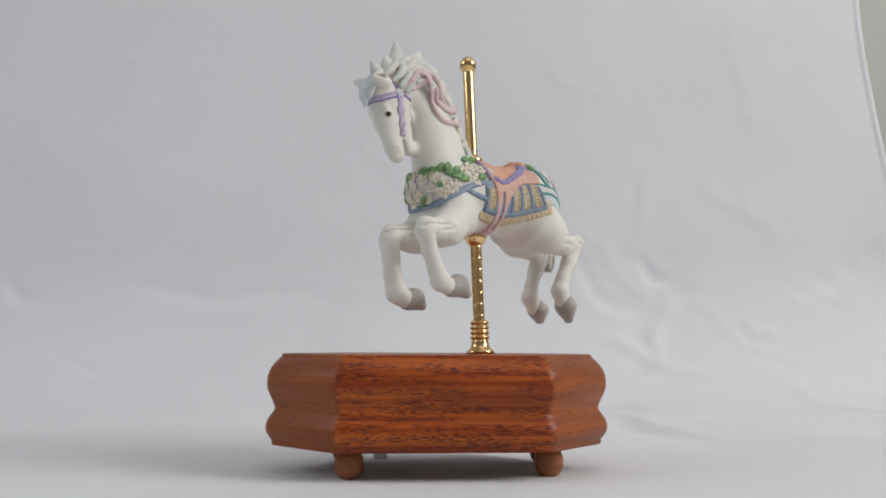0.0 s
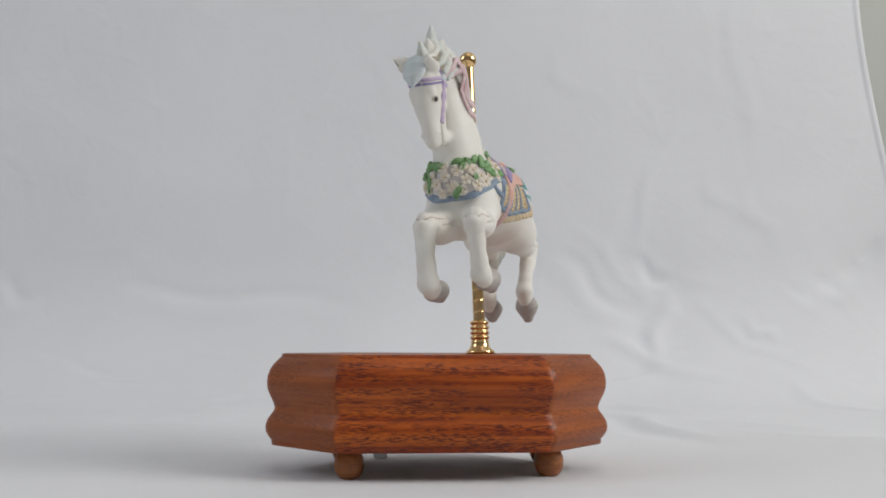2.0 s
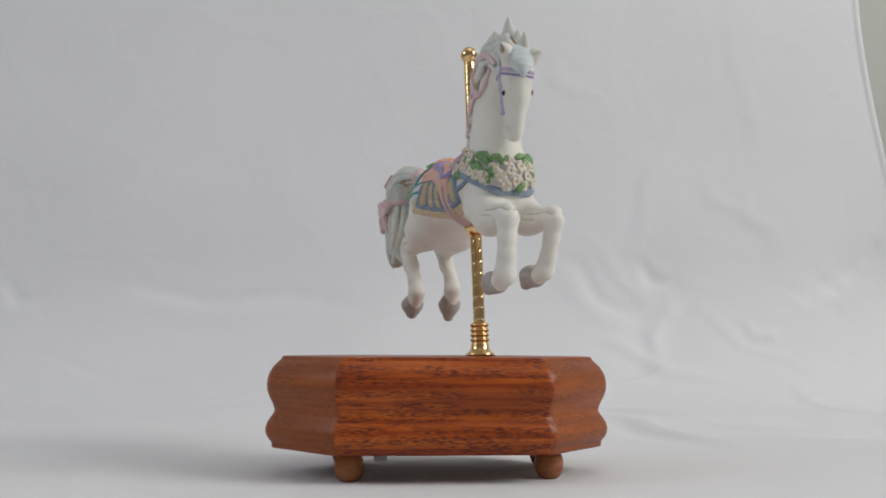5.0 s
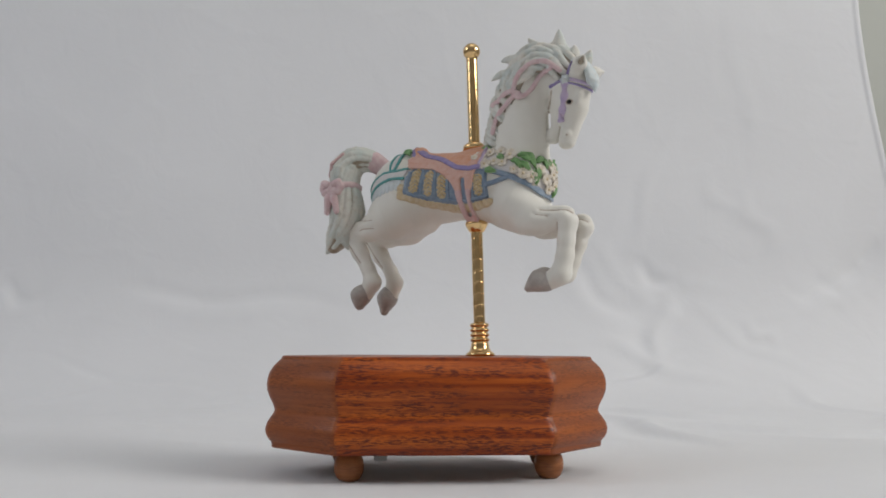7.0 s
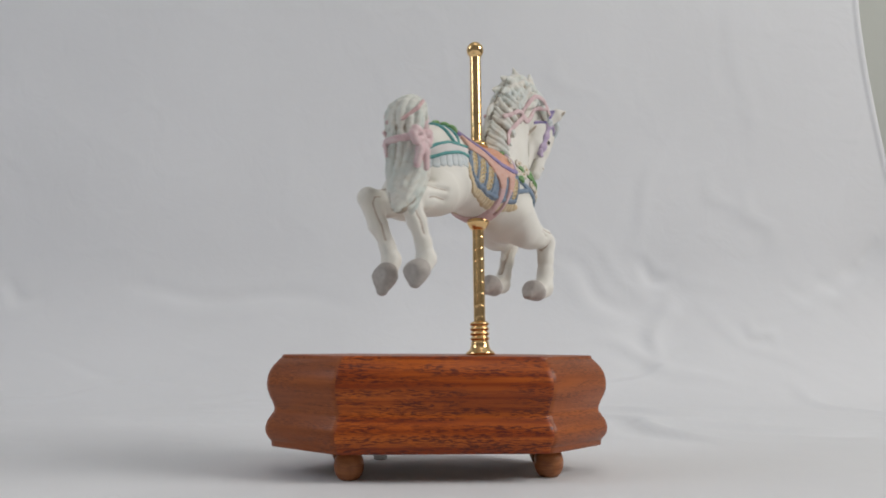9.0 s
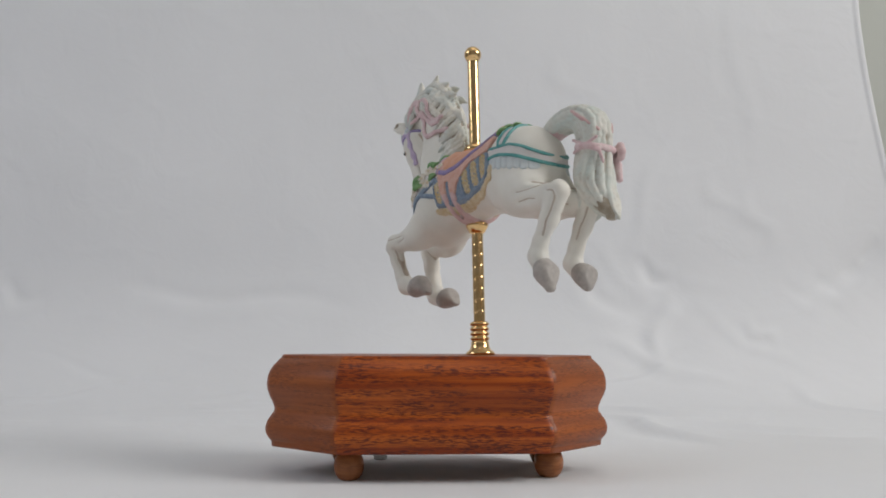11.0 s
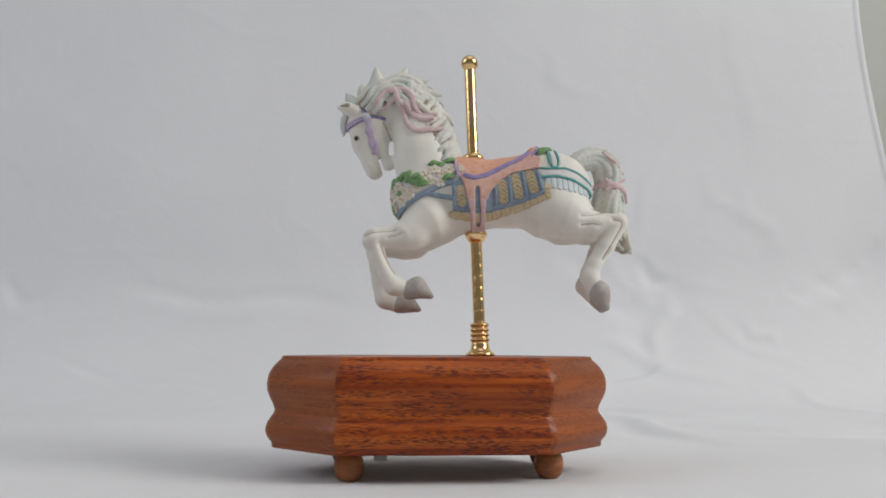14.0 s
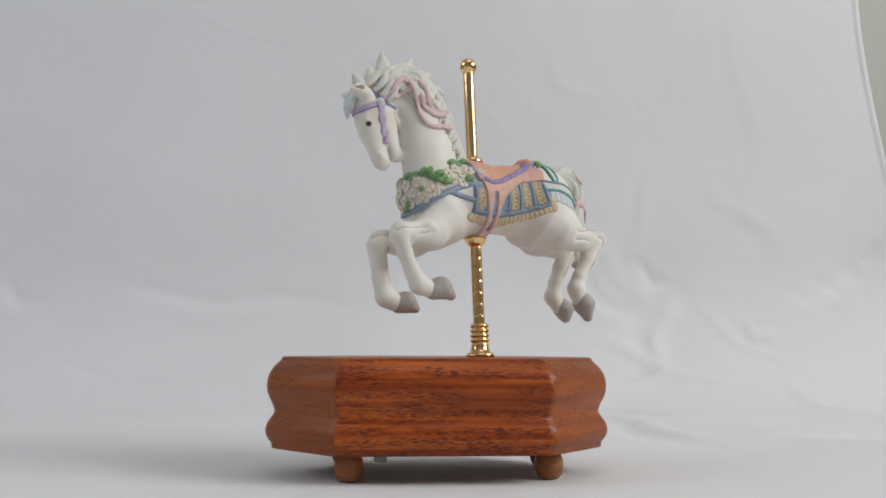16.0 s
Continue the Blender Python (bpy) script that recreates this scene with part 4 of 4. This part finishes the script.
    strap("collar_strap", [(27, 79.0), (18.8, 77.0), (12.2, 75.6)], 1.25, 1.1, s, M_BLUE, "slate blue collar strap")
    ground = [(45, 68), (40.8, 70), (36, 75), (27.2, 80), (20, 83), (12.6, 86), (10.5, 97), (18, 94.5), (28, 90.5), (37, 88), (46, 86)]
    shape("garland_cloth", ground, 0.45, s, M_BAND, "pale lilac white garland ground")
    # crupper
    up = [(-30, 90.8), (-37, 89.8), (-45.5, 90.2), (-51.6, 88.2), (-60, 83.4)]
    low = [(-33, 85.2), (-41, 85.6), (-49.6, 83.6), (-61, 78.6)]
    shape("crupper_band", up + low[::-1], 0.6, s, M_BAND, "pale lilac crupper band")
    strap("crupper_strap", up, 0.75, 1.15, s, M_TEAL, "teal crupper strap")
    strap("crupper_strap", low, 0.85, 1.2, s, M_TEAL, "teal crupper strap")
    strap("crupper_loop", [(-37.6, 103), (-37.4, 95), (-39.0, 90.2), (-41.6, 90.6), (-42.6, 95), (-42.0, 103)], 0.75, 1.3, s, M_TEAL, "teal crupper loop")
    strap("loop_band", [(-40, 103), (-40.1, 92)], 1.6, 0.8, s, M_BAND, "pale lilac loop band")
    for i in range(8):
        a = -35.6 - i * 2.9
        z = 84.0 - 0.25 * i - 0.02 * i * i
        strap("tassel", [(a, z), (a - 0.3, z - 4.2 + 0.4 * (i % 2))], 1.6, 0.5, s, M_PALE, "pale blue tassel")


for s in (1, -1):
    build_tack(s)


def build_saddle():
    seat = [(11.5, 110), (11.5, 97), (8, 89), (2, 86), (-5, 87.5), (-14.5, 92.6), (-22.5, 97), (-32.5, 104), (-34, 112)]
    sl, x, y, z = flesh.window((-40, -27, 82), (20, 25, 113))
    g = Solid((x[0, 0, 0], y[0, 0, 0], z[0, 0, 0]), (x[-1, 0, 0], y[0, -1, 0], z[0, 0, -1]))
    b = flesh.v[sl]
    v = smax(b - 1.3, in_shape(x[:, 0, :], z[0, :, :], seat)[:, None, :] + 0 * b, 0.8)
    g.v = np.maximum(v, -(b + 1.2)).astype(np.float32)
    g.n = list(g.v.shape)
    g.chain([(-28.5, -11, 97.5), (-30.5, -6, 101.6), (-31.4, 0, 103.2), (-30.5, 6, 101.6), (-28.5, 11, 97.5)], [1.6, 2.2, 2.4, 2.2, 1.6], 3.0)
    g.chain([(9.5, -9, 94.5), (9.2, -4, 98.0), (9.0, 0, 98.8), (9.2, 4, 98.0), (9.5, 9, 94.5)], [1.3, 1.8, 2.0, 1.8, 1.3], 3.0)
    g.v[[0, -1]] = 5
    g.v[:, :, [0, -1]] = 5
    g.mesh("saddle_seat", M_PEACH, horse, "peach leather saddle seat with a raised cantle")
    q = Solid((-40, -18, 90), (-20, 18, 112), 0.45)
    q.chain([(-29.2, -13, 97), (-31.4, -8, 101.8), (-32.6, -3, 104.4), (-32.6, 3, 104.4), (-31.4, 8, 101.8), (-29.2, 13, 97)], [1.2, 1.4, 1.5, 1.5, 1.4, 1.2], 1.0)
    q.mesh("cantle_trim", M_PURPLE, horse, "rounded violet cantle trim")


build_saddle()


def surface(x, z, side, over=None):
    """Where the body's side is met at (x, z), and its outward normal."""
    y = 24.0 * side
    d = over or flesh
    while d.at((x, y, z)) > 0 and y * side > -20:
        y -= 0.25 * side
    return grip((x, y, z))


def grip(p):
    e = 1.5
    n = Vector([flesh.at([p[j] + (e if j == i else 0) for j in range(3)]) - flesh.at([p[j] - (e if j == i else 0) for j in range(3)]) for i in range(3)])
    n = n.normalized() if n.length > 1e-6 else Vector((0, 1, 0))
    return Vector(p), n


def front(y, z):
    x = 60.0
    while flesh.at((x, y, z)) > 0 and x > 0:
        x -= 0.25
    return grip((x, y, z))


def seat_on(p, n, up, spin):
    """A pose at p (mm) whose z is the surface's normal."""
    side = up.cross(n).normalized()
    m = Matrix((side, n.cross(side), n)).transposed().to_4x4()
    return Matrix.Translation(p / 1000) @ m @ pose(0, 0, 0, 0, 0, spin)


def flower_mesh():
    bm = bmesh.new()
    for k in range(5):
        b2 = bmesh.new()
        bmesh.ops.create_icosphere(b2, subdivisions=2, radius=1)
        for v in b2.verts:
            x, y, z = v.co
            v.co = Vector((x * 0.00105 + 0.00105, y * 0.00115 * (1 + 0.12 * x), z * 0.0006 + 0.00035 + 0.0006 * max(x, 0) ** 2))
        bmesh.ops.rotate(b2, verts=b2.verts, cent=(0, 0, 0), matrix=Matrix.Rotation(k * 2 * math.pi / 5, 3, "Z"))
        tmp = bpy.data.meshes.new("petal")
        b2.to_mesh(tmp)
        bm.from_mesh(tmp)
        b2.free()
        bpy.data.meshes.remove(tmp)
    me = bpy.data.meshes.new("flower")
    bm.to_mesh(me)
    bm.free()
    me.polygons.foreach_set("use_smooth", [True] * len(me.polygons))
    me.materials.append(M_PETAL)
    hb = bmesh.new()
    bmesh.ops.create_icosphere(hb, subdivisions=2, radius=1)
    for v in hb.verts:
        v.co = Vector((v.co.x * 0.0005, v.co.y * 0.0005, v.co.z * 0.0005 + 0.0009))
    he = bpy.data.meshes.new("flower_heart")
    hb.to_mesh(he)
    hb.free()
    he.polygons.foreach_set("use_smooth", [True] * len(he.polygons))
    he.materials.append(M_HEART)
    return me, he


def leaf_mesh():
    n, verts, faces = 13, [], []
    for i in range(n):
        u = i / (n - 1)
        w = 0.00135 * math.sin(math.pi * u ** 0.85) ** 0.8 + 0.00004
        w *= 1 + 0.2 * math.cos(i * math.pi)
        x = (u - 0.5) * 0.0056
        h = 0.0011 * math.sin(math.pi * u) + 0.0002 + 0.00012 * math.cos(i * math.pi)
        for k, (f_, d) in enumerate(((-1, -0.0004), (-0.5, 0.0003), (0, -0.0003), (0.5, 0.0003), (1, -0.0004))):
            verts.append((x, f_ * w, h + d))
        verts.append((x, 0, -0.0006))
    for i in range(n - 1):
        a, b = i * 6, (i + 1) * 6
        for k in range(4):
            faces.append((a + k, b + k, b + k + 1, a + k + 1))
        faces.append((a + 4, b + 4, b + 5, a + 5))
        faces.append((a + 5, b + 5, b, a))
    return verts, faces


FLOWER, HEART = flower_mesh()
LEAF_V, LEAF_F = leaf_mesh()
leaf0 = raw("leaf", LEAF_V, LEAF_F, M_LEAF, horse, "small green leaf")
leaf0.data.name = "leaf"
leaf_used = [False]


def put_flower(p, n, size, spin, lift=0.3):
    fl = new("flower", FLOWER)
    fl.parent = horse
    fl["label"] = "cream five-petalled flower"
    fl.matrix_basis = seat_on(p + n * lift, n, Vector((0, 0, 1)), spin) @ Matrix.Scale(size, 4)
    h = new("flower_heart", HEART)
    h.parent = fl
    return fl


def put_leaf(p, n, size, spin, lift=0.5):
    lf = new("leaf", leaf0.data) if leaf_used[0] else leaf0
    leaf_used[0] = True
    lf.parent = horse
    lf["label"] = "small green leaf"
    lf.matrix_basis = seat_on(p + n * lift, n, Vector((0, 0, 1)), spin) @ Matrix.Scale(size, 4)


def build_garland():
    rnd = random.Random(21)
    sides = {1: (((36.5, 80.6), (40.2, 84), (38.6, 77), (26, 88), (21.4, 91.2), (23.4, 84.8), (17.6, 88.4), (18.4, 84.0), (31.0, 81.6), (13.6, 90.4), (34.0, 78.4)),
                 ((33.6, 86, 20), (31, 87.6, 50), (34.8, 88.4, 80), (31.4, 84.2, -10), (29, 85.6, 20), (37.6, 88.6, 60), (21.6, 95, 10), (18.4, 94, 50), (13, 96.6, 20), (14.6, 86.2, 30), (27.6, 83.4, 0))),
             -1: (((10.0, 91.5), (15, 93), (18, 87.4), (13, 86.4), (26.6, 90), (22.6, 86.6), (21.4, 92.6), (36.6, 77.6), (29.0, 81.8), (33.2, 79.4), (40, 81.4)),
                 ((11.4, 96, -20), (21.6, 89.4, -40), (34.4, 87.4, -30), (31.2, 84.2, -50), (32.8, 89.4, -10), (37, 85, -70), (36.2, 88.4, -40), (29.4, 86.4, -20), (39, 79.6, -80), (16.6, 82.6, -20), (34.2, 83.2, -60)))}
    for s in (1, -1):
        for x, z in sides[s][0]:
            put_flower(*surface(x, z, s), rnd.uniform(1.25, 1.6), rnd.uniform(0, 72), 0.1)
        for x, z, a in sides[s][1]:
            put_leaf(*surface(x, z, s), rnd.uniform(1.05, 1.4), a + rnd.uniform(-12, 12))
        put_flower(*surface(7.6, 90.0, s), 0.95, 10, 1.6)
        for x, z, a in ((-35.6, 101.5, 20), (-38.0, 102.6, -20), (-34.6, 99.6, 50)):
            put_leaf(*surface(x, z, s), 1.15, a * s, 0.9)
    for y, z in ((-2, 80), (3.4, 82.6), (-6.6, 77.2), (7.2, 78.4), (1.2, 75.2), (-9.6, 81.6), (10, 83.0), (-3.0, 84.6), (5.2, 73.6), (-4.0, 72.8), (-11.6, 75.6), (11.8, 76.0)):
        put_flower(*front(y, z), rnd.uniform(1.25, 1.6), rnd.uniform(0, 72))
    for y, z, a in ((-8.5, 86.8, 30), (-6.4, 85.4, 110), (-4.0, 85.6, 60), (3.4, 87.4, 20), (8.0, 87.2, 130), (5.6, 85.0, 60), (-12.4, 79.0, 85), (-11.6, 76.4, 95), (2.6, 72.4, 80), (4.0, 74.0, 60), (10.8, 80.0, 110)):
        put_leaf(*front(y, z), rnd.uniform(1.0, 1.3), a)


build_garland()


def ribbon(name, lines, r, material, label, side, flat=0.6, lift=0.6):
    """A ribbon that lies on neck and mane: lines of (x, z)."""
    p = [q for l in lines for q in l]
    lo = (min(q[0] for q in p) - 5, -24, min(q[1] for q in p) - 5)
    hi = (max(q[0] for q in p) + 5, 16, max(q[1] for q in p) + 5)
    g = Solid(lo, hi, 0.4)
    for l in lines:
        pts = []
        for x, _, z in bez([(a, 0, b) for a, b in l], 6 * len(l)):
            y = 16.0 * side - 2
            while flesh.at((x, y, z)) > 0 and mane.at((x, y, z)) > 0 and (y * side) > -12:
                y -= 0.25 * side
            pts.append([x, y + lift * side, z])
        ys = np.array([q[1] for q in pts])
        ys = np.convolve(np.pad(ys, 3, mode="edge"), np.ones(7) / 7, "valid")
        for q, y in zip(pts, ys):
            q[1] = y
        g.chain(pts, [r] * len(pts), 0.5, flat)
    return g.mesh(name, material, horse, label, smooth=1)


ribbon("mane_ribbon", [[(55, 126.5), (51, 132), (46.5, 137.5), (42.5, 138), (40.8, 134.5), (45, 131), (50, 128)],
                       [(44, 137), (38, 138.6), (33, 135), (31.5, 128.5), (27, 123.5), (20, 123.8)],
                       [(41, 134), (37.5, 127), (35.5, 119.5), (31, 114.6), (24, 115.2), (17, 116.2)],
                       [(36, 130), (33, 125), (28, 121.5), (22, 121.4)]], 1.25, M_PINK, "looped pink mane ribbon", 1, 0.6, 0.9)
ribbon("mane_ribbon", [[(55, 129), (48, 135.0), (40, 135.5), (33, 131), (29, 124), (32, 120), (38, 123), (44, 130), (50, 131)],
                       [(32, 122), (26, 124), (20, 121), (15.5, 119.5)], [(30, 122), (24, 117), (18, 111), (16, 104)]], 1.25, M_PINK, "looped pink mane ribbon", -1, 0.55, 0.8)


def build_bridle(s):
    for name, pts, r, mat in (("browband", [(57.2, 125.0), (62, 123.4), (66.0, 121.8), (72.0, 120.0)], 0.9, M_LILAC), ("browband", [(57.2, 123.0), (62, 121.2), (66.0, 119.6), (72.0, 117.8)], 0.6, M_PURPLE),
                              ("cheek_strap", [(56.6, 123.0), (55.6, 117), (54.0, 111), (52.6, 106.4)], 1.95, M_LILAC),
                              ("poll_strap", [(57.0, 125.4), (58.6, 129), (60.6, 133)], 0.9, M_PURPLE), ("throat_strap", [(56.4, 124.6), (52, 124.4), (47.5, 123.6)], 0.85, M_PURPLE)):
        if name == "cheek_strap":
            laid(name, lambda x, z: to_line(x, z, pts)[0] - 1.85 - 0.4 * np.cos(to_line(x, z, pts)[1] * 0.95), lambda x, z: 0.9 + 0.25 * np.cos(to_line(x, z, pts)[1] * 0.95), s,
                 (47, 102), (62, 127), mat, "lilac cheek strap with a tassel", mid=HL)
            continue
        strap(name, pts, r, 0.75, s, mat, {"browband": "lilac browband", "poll_strap": "violet poll strap", "throat_strap": "violet throat strap"}[name], mid=HL)
    p, n = surface(57.0, 124.4, s)
    g = Solid(p - Vector((6, 6, 6)), p + Vector((6, 6, 6)), 0.4)
    for k in range(6):
        a = k * math.pi / 3
        g.cone(p + n * 0.9, 0.9, p + n * 0.8 + Vector((1.8 * math.cos(a), 0, 1.8 * math.sin(a))), 0.95, 0.5)
    g.cone(p + n * 1.7, 0.9, p + n * 1.8, 0.9, 0.4)
    g.mesh("bridle_rosette", M_PALE, horse, "pale blue bridle rosette")
    p, n = surface(56.2 if s > 0 else 55.0, 97.6, s)
    part("nostril", lathe([(0.0003, -0.0006), (0.0007, -0.0002), (0.0006, 0.0002), (0.0002, 0.0003)], 14), M_SOFTBROWN, horse, "brown painted nostril").matrix_basis = seat_on(p, n, Vector((0, 0, 1)), 0)
    tip, tn = surface(52.8, 106.6, s)
    k = Solid(tip - Vector((6, 6, 6)), tip + Vector((6, 6, 6)), 0.4)
    for dx, dz, r in ((0, 0.8, 1.3), (-0.9, -1.4, 1.0), (0.9, -1.4, 1.0)):
        k.cone(tip + tn * 0.6 + Vector((dx, 0, dz)), r, tip + tn * 0.6 + Vector((dx * 0.6, 0, dz + 0.8)), r, 0.4)
    k.mesh("cheek_tassel", M_LILAC, horse, "lilac tassel on the cheek strap")
    p, n = surface(62.6 if s > 0 else 57.8, 113.2, s)
    e = part("eye", lathe([(0.0006, -0.0006), (0.00125, -0.0002), (0.00125, 0.0001), (0.0009, 0.0005), (0.0004, 0.0007)], 20), M_BLACK, horse, "painted black eye")
    e.matrix_basis = seat_on(p, n, Vector((0, 0, 1)), 0) @ Matrix.Diagonal((1.0, 0.9, 1, 1))
    part("eyelid", lathe([(0.0013, -0.0008), (0.0019, -0.0004), (0.0019, 0.0), (0.0013, 0.0001)], 20), M_SOFTBROWN, horse, "brown eye rim").matrix_basis = seat_on(p, n, Vector((0, 0, 1)), 0) @ Matrix.Diagonal((1.0, 0.8, 0.9, 1))


for s in (1, -1):
    build_bridle(s)


def build_bows():
    g = Solid((-92, -36, 62), (-58, 4, 100), 0.45)
    c = np.array((-73.4, -12.8, 85.6))
    ring = [c + np.array((7.0 * math.cos(a), 9.2 * math.sin(a), 1.2 * math.cos(a))) for a in np.linspace(0, 2 * math.pi, 25)]
    g.chain(ring, [1.7] * 25, 0.5)
    k = c + np.array((-1.6, -10.9, -1.4))
    for dx in (4.8, -4.8):
        loop = [k + np.array((dx * u, -0.8 * math.sin(math.pi * u), v)) for u, v in ((0, 0), (0.4, 2.2), (0.9, 2.9), (1.15, 0.4), (0.9, -2.2), (0.4, -1.4), (0, 0))]
        g.chain(loop, [1.1, 1.8, 2.1, 2.1, 1.9, 1.5, 1.1], 0.5)
        g.chain([k, k + np.array((dx * 0.4, -0.6, -6)), k + np.array((dx * 0.65, 0.2, -13))], [1.2, 2.1, 1.7], 0.5)
    g.cone(k + np.array((0, -0.8, 0)), 1.5, k + np.array((0, -0.8, -0.6)), 1.5, 0.4)
    for a, b in (((-80.4, -6.2, 89), (-69.6, -2.2, 83)), ((-80.6, -6.4, 82.5), (-69.6, -2.2, 89)), ((-80.8, -7.0, 83), (-81.6, -8.6, 77))):
        g.cone(a, 0.9, b, 0.8, 0.5)
    g.mesh("tail_bow", M_PINK, horse, "pink ribbon bow round the tail")
    q = Solid((-66, -18, 86), (-46, 6, 108), 0.45)
    a, b = np.array((-53.5, -4.6, 96.6)), np.array((-57.5, -7.4, 100.2))
    q.cone(a, 5.2, b, 5.7, 1)
    q.mesh("tail_wrap", M_PINK, horse, "pink wrap at the tail's root")
    w = Solid((-92, -36, 84), (-58, 4, 112), 0.45)
    w.chain([(-80.2, -8.2, 93), (-75, -3.0, 98.4), (-69, -2.6, 103.5)], [0.9, 1.0, 0.9], 0.5)
    w.chain([(-80.4, -17.2, 93), (-75.6, -22.4, 98.4), (-69.5, -20.6, 103.5)], [0.9, 1.0, 0.9], 0.5)
    w.mesh("tail_ribbon", M_GIRTH, horse, "dusty pink tail ribbon")


build_bows()


def build_lines():
    """Thin brown paint that darkens the carved hollows and the recess behind the jaw."""
    for s in (1, -1):
        strap("painted_line", [(48.2, 121.5), (46.0, 117.0), (44.2, 112.6)], 0.8, 0.25, s, M_SOFTBROWN, "brown strip that darkens the recess behind the jaw", mid=HL)
        for pts, w in SINEWS:
            p = [(a, b - (-0.6 if s < 0 and a > 0 else 0)) for a, b in pts]
            strap("painted_line", p, w + 0.1, 0.36, s, M_SOFTBROWN, "thin brown painted line that darkens a sinew hollow")


build_lines()


def motions():
    """The pole turns in its socket and rises and sinks with the horse; it leans a little."""
    rows = []
    for t, turn, rise in TURNS:
        rows.append((t, Matrix.Translation((0, 0, HUNG)) @ LEAN @ pose(0, 0, rise / 1000, 0, 0, 162 + turn)))
    walk(horse, rows)


# seconds, degrees, millimetres
TURNS = ((0, -293.1, 0.0), (0.5, -288.3, 0.51), (1, -282.0, 1.08), (1.5, -275.0, 1.7), (2, -268.3, 2.33), (2.5, -262.0, 2.94), (3, -255.9, 3.55), (3.5, -249.4, 4.17),
         (4, -242.2, 4.79), (4.6, -232.5, 5.55), (5.2, -222.4, 6.4), (5.8, -212.2, 7.15), (6.3, -203.0, 7.68), (6.5, -198.6, 7.81), (7, -186.6, 8.12), (7.5, -171.1, 8.39), (8, -152.0, 8.61),
         (8.5, -130.6, 8.76), (9, -106.9, 8.82), (9.2, -97.3, 8.81), (9.8, -72, 8.55), (10.5, -46.3, 7.8), (11.3, -24.0, 6.72), (11.5, -19.3, 6.46), (12, -9, 5.78), (12.5, 0, 5.05),
         (13, 7.5, 4.29), (13.5, 14.2, 3.54), (14, 21.1, 2.84), (14.5, 28.6, 2.28), (15, 36.4, 1.83), (15.5, 44.0, 1.46), (16, 51.5, 1.14))
motions()
